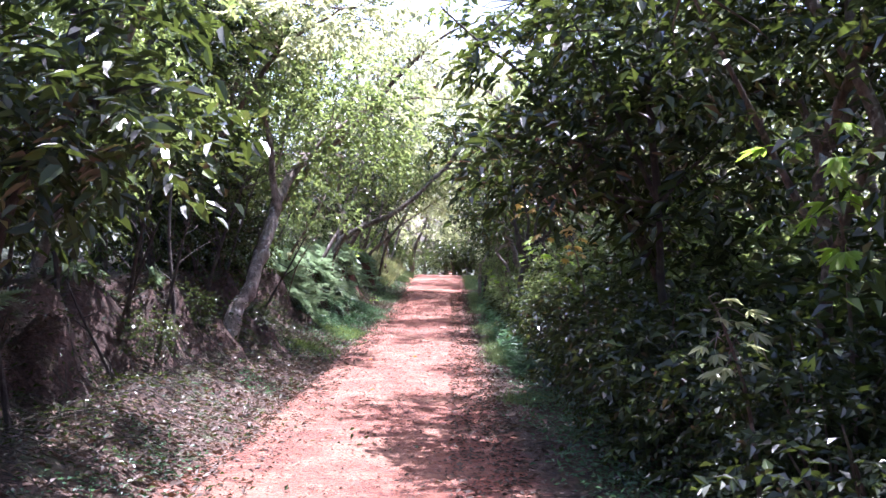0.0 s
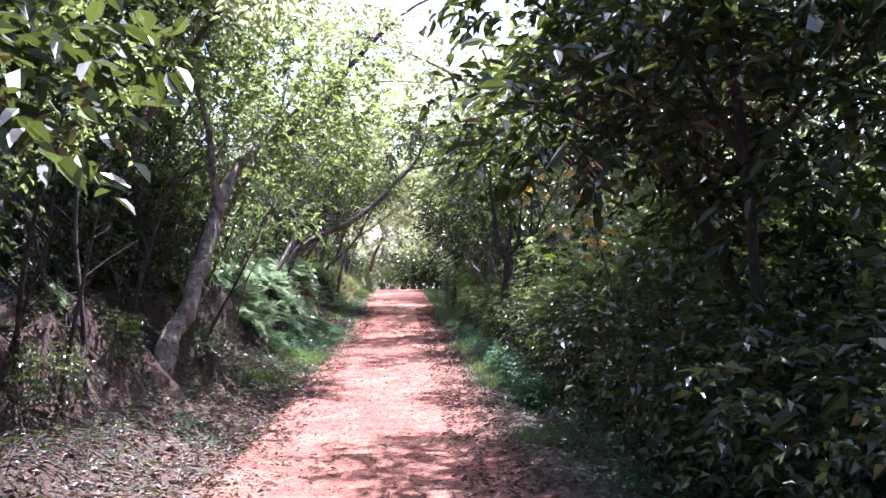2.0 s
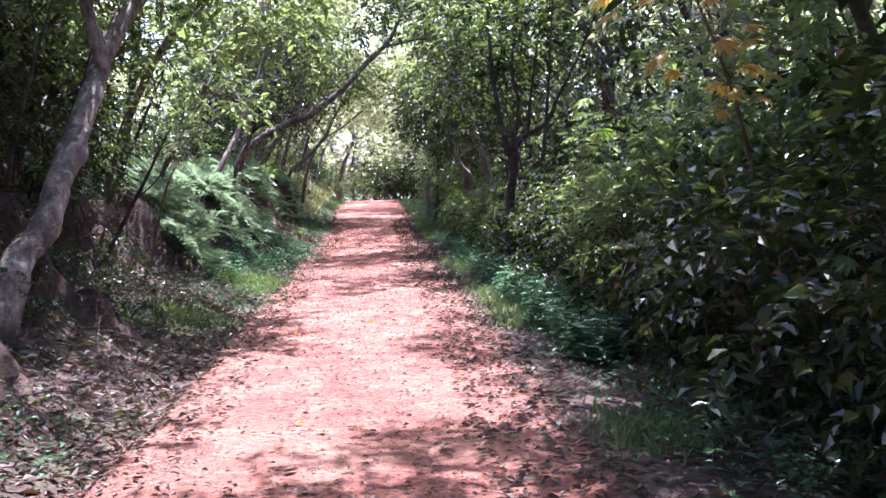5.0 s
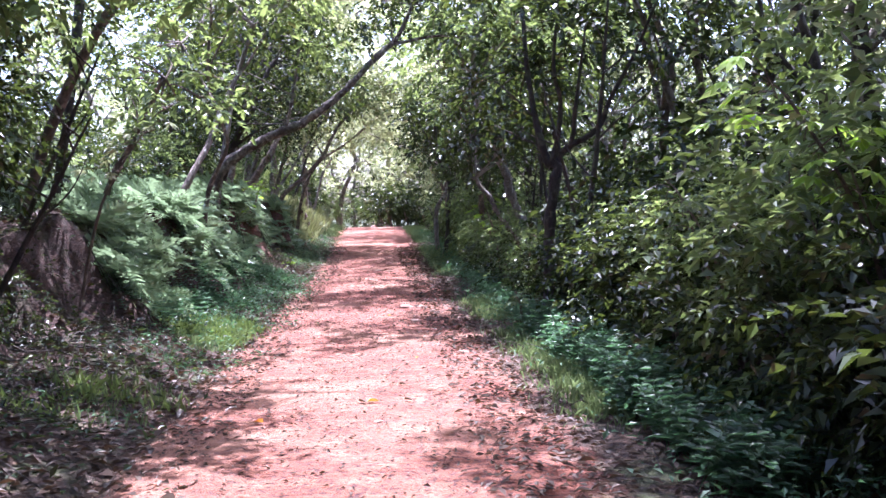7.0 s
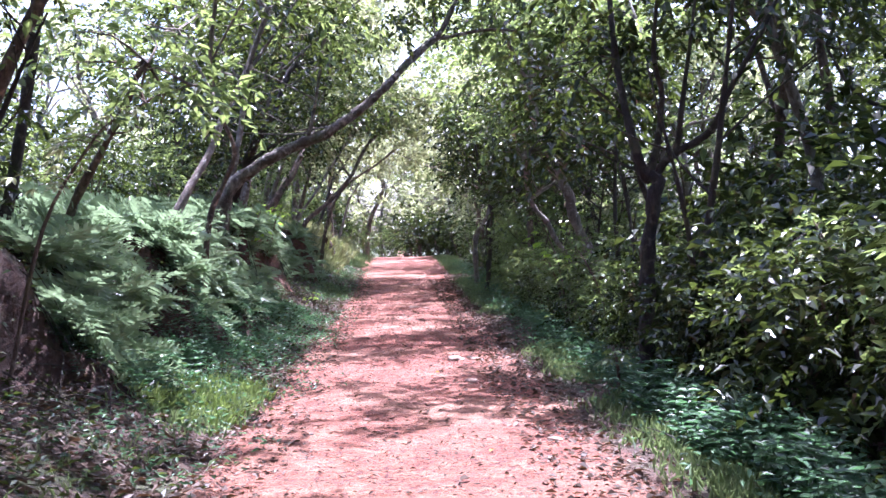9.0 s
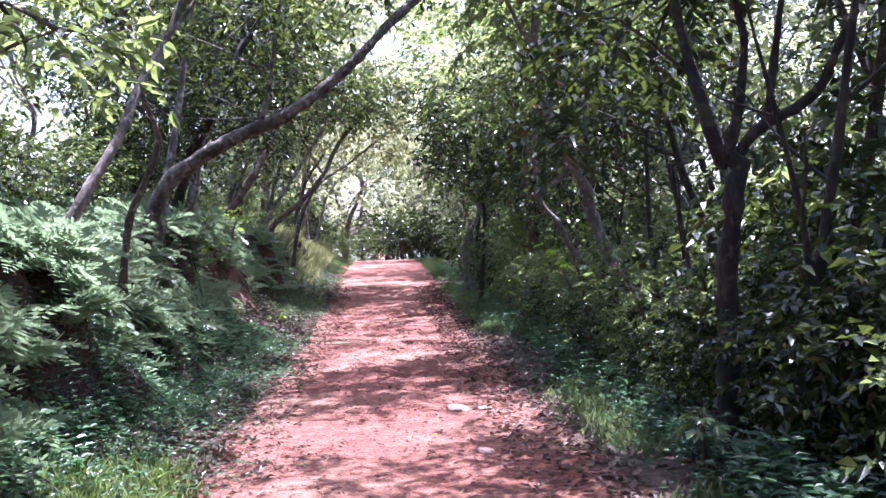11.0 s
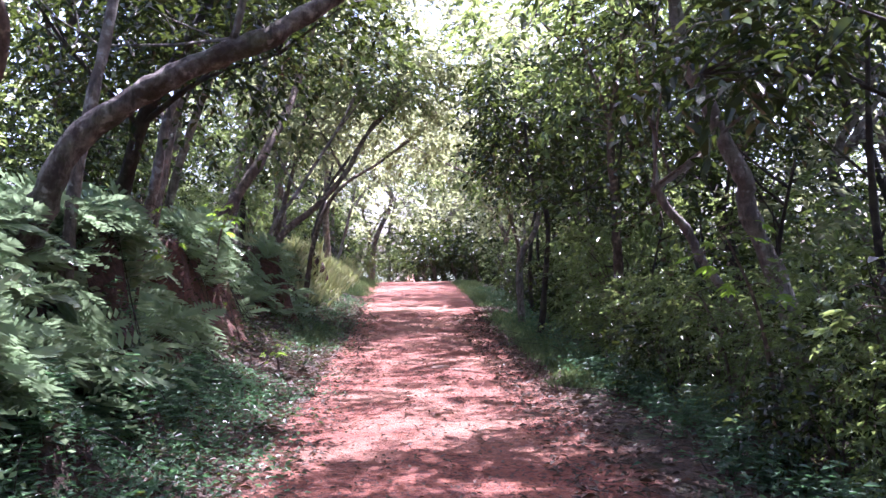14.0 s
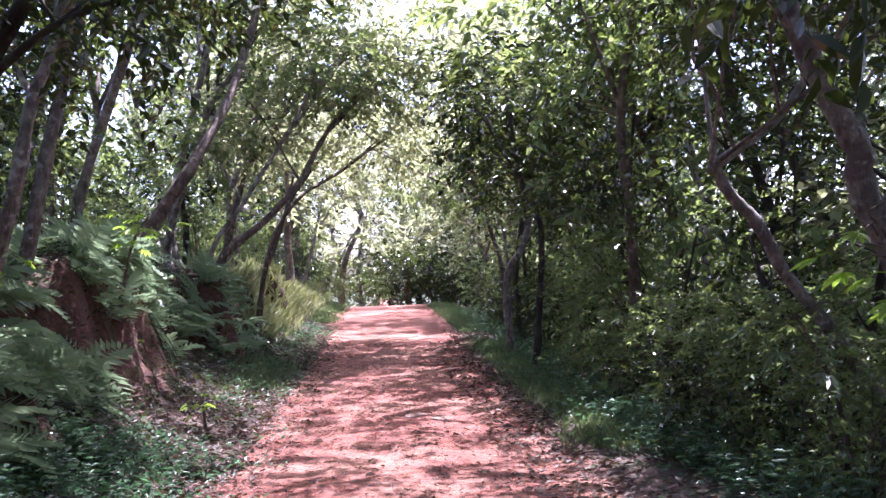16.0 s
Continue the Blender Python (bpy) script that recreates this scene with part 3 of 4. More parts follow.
    tree(label, (pts, a, b),
         [([pts[-2], end + [-0.6, 0.2, 0.4]], b * 0.7, 0.012), ([pts[-2], mid + [0.7, -0.2, 0.8]], b * 0.7, 0.012)],
         [(end + [0.1, 0.1, 0.2], (0.9, 1.0, 0.6), 170), (mid + [0.8, 0.2, 0.6], (0.7, 0.8, 0.5), 120), (mid + [-0.3, 0.6, 0.5], (0.5, 0.6, 0.4), 60)],
         leaf=0.12, leaf_mat=(LEAF_DARK_SHADE, LEAF_MID)[k % 2], bark=bark, seed=50 + k, corners=4)
# the long thin branch that hangs across the path
tree("thin bare branch of a far tree arching across the path",
     ([(2.3, 41.0, -0.2), (2.2, 40.8, 1.4), (1.95, 40.0, 2.43), (1.09, 38.0, 2.85), (0.2, 36.0, 3.0), (-0.78, 34.0, 3.25)], 0.06, 0.015),
     [([(1.09, 38.0, 2.85), (0.9, 37.6, 3.3), (0.8, 37.2, 3.9)], 0.02, 0.008)],
     [((0.3, 36.5, 3.3), (0.9, 1.2, 0.35), 60)], leaf=0.08, leaf_mat=LEAF_BRIGHT, bark=BARK_PALE, seed=70)

tree("bare-limbed tree with a bough rising over the path",
     ([(-3.7, 17.3, 0.8), (-3.35, 17.2, 1.9), (-2.6, 17.0, 3.1), (-1.57, 17.0, 4.03)], 0.075, 0.06),
     [([(-1.57, 17.0, 4.03), (-1.18, 17.0, 4.59), (-0.78, 17.0, 5.01), (-0.19, 17.0, 5.53), (0.4, 17.1, 5.8)], 0.075, 0.02),
      ([(-1.45, 17.0, 4.12), (-1.17, 17.0, 4.24), (-0.67, 17.0, 4.37), (0.04, 17.0, 4.34)], 0.03, 0.01),
      ([(-1.57, 17.0, 4.0), (-1.8, 17.1, 4.8), (-1.7, 17.2, 5.8)], 0.05, 0.015)],
     [((-1.8, 17.2, 5.6), (0.9, 0.9, 0.5), 110), ((-0.9, 17.2, 5.4), (0.5, 0.6, 0.3), 60), ((-0.9, 16.2, 5.0), (0.5, 0.6, 0.3), 60)],
     leaf=0.10, leaf_mat=LEAF_BRIGHT, bark=BARK, seed=71)

for k, (x, y, h, lean) in enumerate([(-3.5, 13.9, 2.9, 0.25), (-3.9, 15.6, 2.8, 0.3), (-3.9, 12.3, 3.0, -0.1), (-4.0, 9.2, 2.8, 0.3)]):
    z = float(ground_z(x, y))
    mid = np.array([x + lean, y + 0.1, z + h * 0.38])
    rows = [((mid + [0, 0, 0.3]), (0.65, 0.8, 0.4), 110), ((x + lean * 2 + 0.35, y + 0.4, z + h * 0.62), (0.6, 0.7, 0.35), 110), ((x - 0.4, y - 0.3, z + h * 0.7), (0.6, 0.7, 0.4), 110), ((x + lean, y, z + h * 0.9), (0.8, 0.9, 0.4), 130)]
    tree("small crooked tree with fine dull green leaves on the bank", ([(x, y, z - 0.1), (x + lean * 0.3, y, z + h * 0.2), mid], 0.07, 0.045),
         [([mid, (mid + np.array(c)) / 2 + [0.08, -0.05, 0.1], c], 0.03, 0.008) for c, _, _ in rows],
         rows, leaf=0.07, leaf_mat=LEAF_MID if k in (0, 3) else LEAF_DARK_SHADE, bark=BARK_DARK, seed=90 + k, corners=4, per=16, group="small trees on the bank")

for k, (x, y, h, lean) in enumerate([(2.6, 26.0, 3.6, -0.3), (2.1, 29.3, 3.6, -0.15), (2.7, 32.3, 4.0, -0.4), (2.3, 35.8, 4.0, -0.2), (3.4, 28.2, 4.4, 0.1)]):
    z = float(ground_z(x, y))
    mid = np.array([x + lean, y + 0.1, z + h * 0.42])
    rows = [((x + lean - 0.4, y - 0.2, z + h * 0.6), (0.6, 0.7, 0.4), 110), ((x + 0.5, y + 0.3, z + h * 0.58), (0.6, 0.7, 0.4), 110), ((x + lean, y, z + h * 0.85), (0.9, 0.9, 0.5), 170)]
    tree("slender dark-barked tree with small dark leaves in the thicket", ([(x, y, z - 0.1), (x + lean * 0.2, y, z + h * 0.2), mid], 0.07, 0.045),
         [([mid, (mid + np.array(c)) / 2 + [0.08, -0.05, 0.1], c], 0.03, 0.008) for c, _, _ in rows],
         rows, leaf=0.085, leaf_mat=LEAF_DARK_SHADE, bark=BARK_DARK, seed=190 + k, corners=4, per=12, group="small trees in the thicket")
tree("tree with large dark glossy leaves reaching out of the thicket",
     ([(2.6, 21.9, -0.2), (2.4, 21.9, 1.0), (2.1, 21.9, 1.9), (1.9, 21.9, 2.8)], 0.07, 0.04),
     [([(2.1, 21.9, 1.9), (1.5, 22.0, 2.15), (0.85, 22.0, 2.15)], 0.025, 0.006)],
     [((0.95, 22.0, 2.15), (0.35, 0.35, 0.14), 34), ((1.5, 21.9, 2.4), (0.45, 0.4, 0.25), 50), ((1.9, 22.0, 3.0), (0.6, 0.6, 0.4), 70)],
     leaf=0.13, ratio=0.42, leaf_mat=LEAF_DARK_SHADE, bark=BARK_DARK, corners=6, per=8, twig=0.35, seed=99)
tree("dark-leaved crooked tree behind the arching trunk",
     ([(-3.1, 24.2, 0.9), (-3.0, 24.2, 1.6), (-2.8, 24.1, 2.2), (-2.4, 24.1, 2.9), (-2.1, 24.3, 3.6)], 0.1, 0.05),
     [([(-2.8, 24.1, 2.2), (-2.3, 23.9, 2.5), (-1.7, 23.9, 2.7)], 0.04, 0.01), ([(-2.8, 24.1, 2.2), (-3.2, 23.8, 2.7), (-3.5, 23.6, 3.2)], 0.04, 0.01)],
     [((-2.2, 23.9, 2.8), (0.8, 0.5, 0.35), 170), ((-3.1, 23.8, 2.9), (0.7, 0.5, 0.4), 130), ((-1.6, 24.2, 3.1), (0.6, 0.5, 0.35), 110), ((-2.3, 24.4, 3.7), (0.9, 0.6, 0.4), 130)],
     leaf=0.085, leaf_mat=LEAF_DARK_SHADE, bark=BARK_DARK, seed=98)
tree("young tree with fresh light green leaves over the ferny bank",
     ([(-3.3, 18.3, 0.9), (-3.1, 18.3, 1.5), (-2.8, 18.2, 2.0), (-2.5, 18.1, 2.5)], 0.05, 0.03),
     [([(-2.8, 18.2, 2.0), (-2.5, 18.0, 2.2), (-2.15, 17.9, 2.3)], 0.02, 0.008)],
     [((-2.4, 18.0, 2.3), (0.4, 0.45, 0.25), 45), ((-2.9, 18.5, 2.7), (0.5, 0.5, 0.3), 35)], leaf=0.10, leaf_mat=LEAF_MID, bark=BARK, seed=97, corners=6)

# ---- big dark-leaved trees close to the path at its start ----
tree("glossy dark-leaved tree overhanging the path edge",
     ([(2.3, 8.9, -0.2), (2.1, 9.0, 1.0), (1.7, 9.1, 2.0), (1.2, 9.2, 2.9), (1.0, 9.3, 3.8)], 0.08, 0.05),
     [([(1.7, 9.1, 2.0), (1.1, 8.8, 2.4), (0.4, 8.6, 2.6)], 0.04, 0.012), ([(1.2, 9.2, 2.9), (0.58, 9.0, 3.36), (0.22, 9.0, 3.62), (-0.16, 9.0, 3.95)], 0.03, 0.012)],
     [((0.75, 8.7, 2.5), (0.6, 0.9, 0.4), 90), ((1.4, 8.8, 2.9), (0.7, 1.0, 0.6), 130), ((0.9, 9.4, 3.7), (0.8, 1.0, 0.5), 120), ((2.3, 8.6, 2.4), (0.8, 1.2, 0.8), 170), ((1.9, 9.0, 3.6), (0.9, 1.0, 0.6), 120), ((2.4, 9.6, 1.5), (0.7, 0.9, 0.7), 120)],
     leaf=0.15, ratio=0.42, leaf_mat=LEAF_DARK_SHADE, bark=BARK_DARK, corners=6, per=9, seed=81)
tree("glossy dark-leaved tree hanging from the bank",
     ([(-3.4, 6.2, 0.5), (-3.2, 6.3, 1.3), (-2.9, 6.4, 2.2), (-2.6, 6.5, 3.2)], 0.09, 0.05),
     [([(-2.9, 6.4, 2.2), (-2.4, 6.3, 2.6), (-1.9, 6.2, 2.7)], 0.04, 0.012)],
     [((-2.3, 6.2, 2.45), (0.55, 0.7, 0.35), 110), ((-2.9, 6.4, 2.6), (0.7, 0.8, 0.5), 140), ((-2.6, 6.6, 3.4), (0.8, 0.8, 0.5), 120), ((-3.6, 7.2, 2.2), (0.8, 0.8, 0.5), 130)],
     leaf=0.16, ratio=0.42, leaf_mat=LEAF_DARK_SHADE, bark=BARK_DARK, corners=6, per=9, seed=82)

# ---- trees whose crowns close over the path, some added unseen for shade ----
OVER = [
    (3.1, 2.0, 0.6, 4.4, LEAF_DARK_SHADE), (3.3, 6.0, 0.9, 4.7, LEAF_DARK_SHADE), (3.0, 11.5, 0.7, 4.6, LEAF_MID), (-3.9, 3.0, -1.8, 4.6, LEAF_DARK_SHADE), (-3.9, 8.6, -2.2, 4.5, LEAF_MID), (3.9, 16.8, 2.0, 4.6, LEAF_MID),
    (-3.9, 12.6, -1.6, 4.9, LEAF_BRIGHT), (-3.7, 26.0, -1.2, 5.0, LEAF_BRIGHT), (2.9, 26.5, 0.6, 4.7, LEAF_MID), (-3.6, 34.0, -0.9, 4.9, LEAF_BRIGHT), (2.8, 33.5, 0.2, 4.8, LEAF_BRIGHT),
    (-3.5, 39.5, -0.9, 4.6, LEAF_BRIGHT), (2.9, 40.5, 0.2, 4.6, LEAF_BRIGHT), (-3.3, 46.0, -0.9, 4.2, LEAF_BRIGHT), (2.8, 47.0, 0.3, 4.0, LEAF_MID), (4.3, 4.0, 2.3, 4.1, LEAF_DARK_SHADE), (4.4, 8.6, 2.4, 4.2, LEAF_DARK_SHADE), (4.4, 13.4, 2.5, 4.2, LEAF_DARK_SHADE), (4.3, 0.0, 2.2, 4.1, LEAF_DARK_SHADE),
    # low dark crowns added on the right to shade the shrubs below
    (3.9, 11.8, 2.4, 3.5, LEAF_DARK_SHADE), (4.0, 6.2, 2.5, 3.4, LEAF_DARK_SHADE), (4.0, 3.2, 2.4, 3.3, LEAF_DARK_SHADE),
    (-4.2, 27.6, -2.9, 4.2, LEAF_DARK_SHADE), (4.0, 25.6, 2.2, 4.1, LEAF_DARK_SHADE),
    # these crowns, mostly out of view, are added to shade path and banks
    (3.9, 20.0, 2.5, 5.2, LEAF_DARK_SHADE), (-3.9, 7.0, -2.3, 6.0, LEAF_DARK_SHADE), (3.5, 15.5, 1.9, 6.2, LEAF_DARK_SHADE), (3.4, 9.5, 2.0, 6.2, LEAF_DARK_SHADE), (-4.2, 14.6, -2.7, 6.2, LEAF_DARK_SHADE), (-3.9, 18.5, -2.2, 6.2, LEAF_DARK_SHADE), (3.8, 14.6, 2.4, 6.4, LEAF_DARK_SHADE), (3.5, 11.6, 1.3, 6.3, LEAF_DARK_SHADE), (-3.8, 4.0, -2.2, 6.0, LEAF_DARK_SHADE),
    (3.4, -3.0, 0.6, 4.6, LEAF_DARK_SHADE), (-3.8, -3.0, -1.6, 4.6, LEAF_MID),
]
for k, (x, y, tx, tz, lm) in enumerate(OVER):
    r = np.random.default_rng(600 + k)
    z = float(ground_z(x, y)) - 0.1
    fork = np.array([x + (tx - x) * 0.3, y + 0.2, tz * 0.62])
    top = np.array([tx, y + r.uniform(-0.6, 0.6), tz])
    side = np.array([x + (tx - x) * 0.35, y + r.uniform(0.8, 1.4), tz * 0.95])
    tree("slender tree bending over the path under a light crown" if lm != LEAF_DARK_SHADE else "slender dark-leaved tree bending over the path, some added only for shade",
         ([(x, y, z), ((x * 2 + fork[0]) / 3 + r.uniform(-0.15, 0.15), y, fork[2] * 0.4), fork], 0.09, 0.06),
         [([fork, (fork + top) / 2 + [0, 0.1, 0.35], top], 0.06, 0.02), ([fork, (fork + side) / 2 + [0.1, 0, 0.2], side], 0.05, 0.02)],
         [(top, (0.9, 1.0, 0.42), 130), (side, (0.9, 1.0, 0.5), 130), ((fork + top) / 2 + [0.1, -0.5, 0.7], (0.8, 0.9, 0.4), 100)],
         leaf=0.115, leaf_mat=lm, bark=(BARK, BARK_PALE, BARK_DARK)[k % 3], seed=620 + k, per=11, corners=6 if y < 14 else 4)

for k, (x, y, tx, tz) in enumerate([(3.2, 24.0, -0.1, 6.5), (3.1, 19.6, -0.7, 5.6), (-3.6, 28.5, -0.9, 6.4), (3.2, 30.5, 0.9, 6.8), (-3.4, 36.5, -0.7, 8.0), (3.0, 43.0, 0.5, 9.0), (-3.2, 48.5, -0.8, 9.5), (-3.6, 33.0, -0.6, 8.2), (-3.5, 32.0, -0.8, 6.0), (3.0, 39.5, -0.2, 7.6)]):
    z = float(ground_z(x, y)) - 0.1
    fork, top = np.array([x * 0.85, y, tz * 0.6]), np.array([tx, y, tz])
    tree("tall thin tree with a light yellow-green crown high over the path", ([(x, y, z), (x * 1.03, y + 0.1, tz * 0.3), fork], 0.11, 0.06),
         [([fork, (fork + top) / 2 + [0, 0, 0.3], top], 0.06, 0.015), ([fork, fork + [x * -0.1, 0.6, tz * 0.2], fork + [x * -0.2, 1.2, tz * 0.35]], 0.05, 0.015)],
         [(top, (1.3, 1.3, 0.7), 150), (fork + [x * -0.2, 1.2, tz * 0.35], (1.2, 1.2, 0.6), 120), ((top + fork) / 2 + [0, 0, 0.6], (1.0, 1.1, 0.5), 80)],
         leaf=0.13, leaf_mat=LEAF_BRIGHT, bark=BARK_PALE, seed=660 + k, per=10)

# ---- repeated trees of the wood ----
protos = []
for k, (lm, bk, lab) in enumerate([(LEAF_MID, BARK, "slender brown-barked tree with mid-green leaves"), (LEAF_DARK_SHADE, BARK_DARK, "dark-leaved tree with a bent trunk"),
                                   (LEAF_BRIGHT, BARK_PALE, "pale-barked tree with light green leaves"), (LEAF_DARK_SHADE, BARK, "slim tree with dark glossy leaves")]):
    x, y = [(5.0, 14.0), (5.2, 20.0), (-5.6, 17.0), (4.6, 27.0)][k]
    h = [6.0, 5.2, 6.6, 5.6][k]
    pts, limbs, blobs = grown(x, y, h, [(0.3, 0.2), (-0.5, 0.3), (0.6, 0.0), (-0.2, -0.3)][k], 100 + k)
    blobs += [(pts[2] + [0.3, 0.2, 0.3], (0.9, 0.9, 0.7), 60)]
    protos.append(tree(lab, (pts, 0.09, 0.05), limbs, blobs, leaf=0.14, leaf_mat=lm, bark=bk, per=10, seed=120 + k, group="trees of the wood"))
spots = [[] for _ in protos]
r = np.random.default_rng(5)
for y in np.arange(-7, 62, 2.6):
    for side in (-1, 1):
        for depth in (0, 1):
            if depth and r.uniform() < (0.6 if side < 0 else 0.4):
                continue
            if side < 0 and not depth and 15.5 < y < 25:
                continue
            x = side * (3.9 + depth * 3.2 + r.uniform(-0.7, 0.7)) + PATH_MID
            spots[r.integers(4)].append((x, y + r.uniform(-1, 1), r.uniform(0, 360), r.uniform(0.8, 1.25)))
# the four at y -9 to -13 are never seen, added to block light
for x, y in [(-3.4, 50), (-1.6, 55), (1.4, 53), (3.0, 50), (-2.5, 61), (2.8, 60), (0.2, 58), (-5, 56), (5, 57), (0, 64), (-2, -10), (0.5, -12), (2.5, -9), (-4, -13), (-8, 62), (8, 62), (-1, 68), (3, 69), (-5, 70)]:
    spots[r.integers(4)].append((x, y, r.uniform(0, 360), r.uniform(1.0, 1.4)))
for y in np.arange(-8, 60, 4.4):
    spots[r.choice([1, 3])].append((PATH_MID + 9.6 + r.uniform(-0.8, 0.8), y, r.uniform(0, 360), r.uniform(1.1, 1.5)))
    spots[r.choice([0, 2])].append((PATH_MID - 10.5 + r.uniform(-0.8, 0.8), y + 1.5, r.uniform(0, 360), r.uniform(1.0, 1.4)))
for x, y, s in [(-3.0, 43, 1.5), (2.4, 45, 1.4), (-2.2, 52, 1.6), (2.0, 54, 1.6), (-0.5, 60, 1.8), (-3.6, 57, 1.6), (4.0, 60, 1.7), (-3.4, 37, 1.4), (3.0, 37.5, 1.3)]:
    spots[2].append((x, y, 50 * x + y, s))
for ob, rows in zip(protos, spots):
    scatter_copies(ob, rows)

# ---- shrubs ----


def shrub(label, x, y, height, radius, leaf, mat, seed, twigs=330, per=11, corners=4, group="shrubs along the path"):
    r = np.random.default_rng(seed)
    root = new("shrub")
    root.location = on_ground(x, y)
    tagged(root, label, "shrub", group)
    for k in range(4):
        a = r.uniform(0, 6.28)
        e = np.array([math.cos(a) * radius * 0.5, math.sin(a) * radius * 0.5, height * r.uniform(0.6, 0.9)])
        v, f = tube([(0, 0, 0), e * [0.3, 0.3, 0.5] + r.normal(0, 0.04, 3), e], [0.016, 0.011, 0.004], 5, 4, 0.04, k)
        part("stem", mesh_from("stem", v, f, BARK, True), root)
    blobs = [((0, 0, height * 0.5), (radius * 0.8, radius * 0.8, height * 0.48), twigs // 2)]
    for _ in range(4):
        a = r.uniform(0, 6.28)
        blobs.append(((math.cos(a) * radius * 0.55, math.sin(a) * radius * 0.55, height * r.uniform(0.3, 0.85)), (radius * 0.5, radius * 0.5, height * 0.25), twigs // 8))
    part("foliage", crown_mesh(blobs, leaf, mat, per, 0.3, 0.52, corners, r), root)
    return root


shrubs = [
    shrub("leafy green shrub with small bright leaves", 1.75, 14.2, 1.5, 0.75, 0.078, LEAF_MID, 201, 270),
    shrub("dark green shrub with glossy leaves", 1.7, 11.0, 1.6, 0.8, 0.10, LEAF_DARK_SHADE, 202, 210),
    shrub("dark tangled shrub at the edge of the path", 1.75, 16.6, 1.3, 0.75, 0.082, LEAF_DARK_SHADE, 203, 220),
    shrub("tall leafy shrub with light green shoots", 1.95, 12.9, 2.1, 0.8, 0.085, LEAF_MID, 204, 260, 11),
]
far_shrub = shrub("loose dark green shrub deep in the wood", 5.0, 12.0, 1.6, 0.8, 0.13, LEAF_DARK_SHADE, 209, 100, 9)
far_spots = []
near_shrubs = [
    shrub("dark green shrub with glossy pointed leaves", 1.85, 7.0, 1.6, 0.8, 0.09, LEAF_DARK_SHADE, 206, 250),
    shrub("tangled shrub with small dark leaves", 1.8, 8.5, 1.4, 0.75, 0.072, LEAF_DARK_SHADE, 207, 280),
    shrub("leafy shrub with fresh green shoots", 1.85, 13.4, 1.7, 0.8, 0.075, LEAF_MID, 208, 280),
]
spots = [[] for _ in shrubs]
near_spots = [[] for _ in near_shrubs]
r = np.random.default_rng(6)
# up to y 12.5 only the darkest leaves, deepening the undergrowth's shade by colour
for y in np.arange(-4, 16.5, 0.75):
    near_spots[r.choice([0, 1, 2, 2]) if y > 12.5 else r.choice([0, 1, 1])].append((1.84 + r.uniform(-0.15, 0.25), y, r.uniform(0, 360), r.uniform(0.8, 1.1)))
    spots[r.choice([0, 3, 3, 1]) if y > 9 else r.choice([1, 2])].append((3.2 + r.uniform(-0.3, 0.4), y + r.uniform(-0.3, 0.3), r.uniform(0, 360), r.uniform(1.1, 1.6)))
for y in np.arange(16.5, 44, 0.95):
    (near_spots if y < 31 else spots)[r.choice([0, 1, 2, 2])].append((1.75 + r.uniform(-0.1, 0.35), y, r.uniform(0, 360), r.uniform(0.62, 0.9)))
    spots[r.choice([1, 2, 2, 3])].append((3.1 + r.uniform(-0.3, 0.5), y, r.uniform(0, 360), r.uniform(0.7, 1.2)))
for y in np.arange(44, 68, 1.6):
    for side in (-1, 1):
        far_spots.append((PATH_MID + side * (2.9 + r.uniform(-0.2, 0.5)), y, r.uniform(0, 360), r.uniform(0.8, 1.2)))
for y in np.arange(0, 46, 2.3):
    far_spots.append((4.9 + r.uniform(-0.4, 0.5), y, r.uniform(0, 360), r.uniform(1.3, 1.7)))
for x, y, sz in [(-3.3, 13.4, 0.8), (-3.5, 14.3, 1.0), (-3.5, 15.2, 1.0), (-3.6, 16.1, 0.95), (-3.4, 12.6, 0.7), (-4.1, 14.8, 1.4), (-4.2, 13.4, 1.3), (1.55, 19.15, 0.62), (1.75, 18.1, 0.7), (1.5, 20.4, 0.6), (1.45, 21.6, 0.65), (1.4, 24.6, 0.6), (1.5, 26.2, 0.62)]:
    spots[2].append((x, y, 70 * y, sz))
for y in np.arange(-4, 44, 1.1):
    spots[r.choice([0, 1, 3]) if y > 18 else r.choice([1, 1, 2])].append((-4.1 + r.uniform(-0.5, 0.4), y, r.uniform(0, 360), r.uniform(0.6, 1.0)))
    if r.uniform() < 0.5:
        far_spots.append((-6.0 + r.uniform(-0.6, 0.6), y, r.uniform(0, 360), r.uniform(0.9, 1.4)))
for x, y, s in [(0.15, 49.5, 1.3), (0.9, 50, 1.3), (-0.2, 51, 1.2), (1.6, 49, 1.0), (-2.7, 50, 1.0), (2.4, 48.5, 1.1), (-1.4, 53, 1.2), (0.6, 52, 1.6), (-2.2, 55, 1.7), (-3.8, 53, 1.6), (1.9, 54, 1.8), (3.4, 53, 1.7), (-0.4, 57, 2.0), (-5.2, 56, 2.0), (5.0, 56, 2.0)]:
    spots[1 if x > -1 else 0].append((x, y, 30 * x, s))
for x, y, sz in [(2.4, 18.4, 1.2), (2.9, 19.6, 1.4), (2.3, 20.4, 1.1), (3.2, 17.6, 1.4), (2.2, 17.3, 1.0), (2.9, 21.6, 1.3), (1.75, 17.6, 0.75), (1.85, 19.0, 0.8)]:
    spots[1].append((x, y, 70 * y, sz))
for x, y, sz in [(1.5, 20.9, 0.55), (1.55, 22.0, 0.6), (1.45, 23.1, 0.55), (1.6, 24.2, 0.62), (1.5, 25.4, 0.55), (1.45, 26.8, 0.5), (1.55, 19.8, 0.5)]:
    near_spots[2].append((x, y, 50 * y, sz))
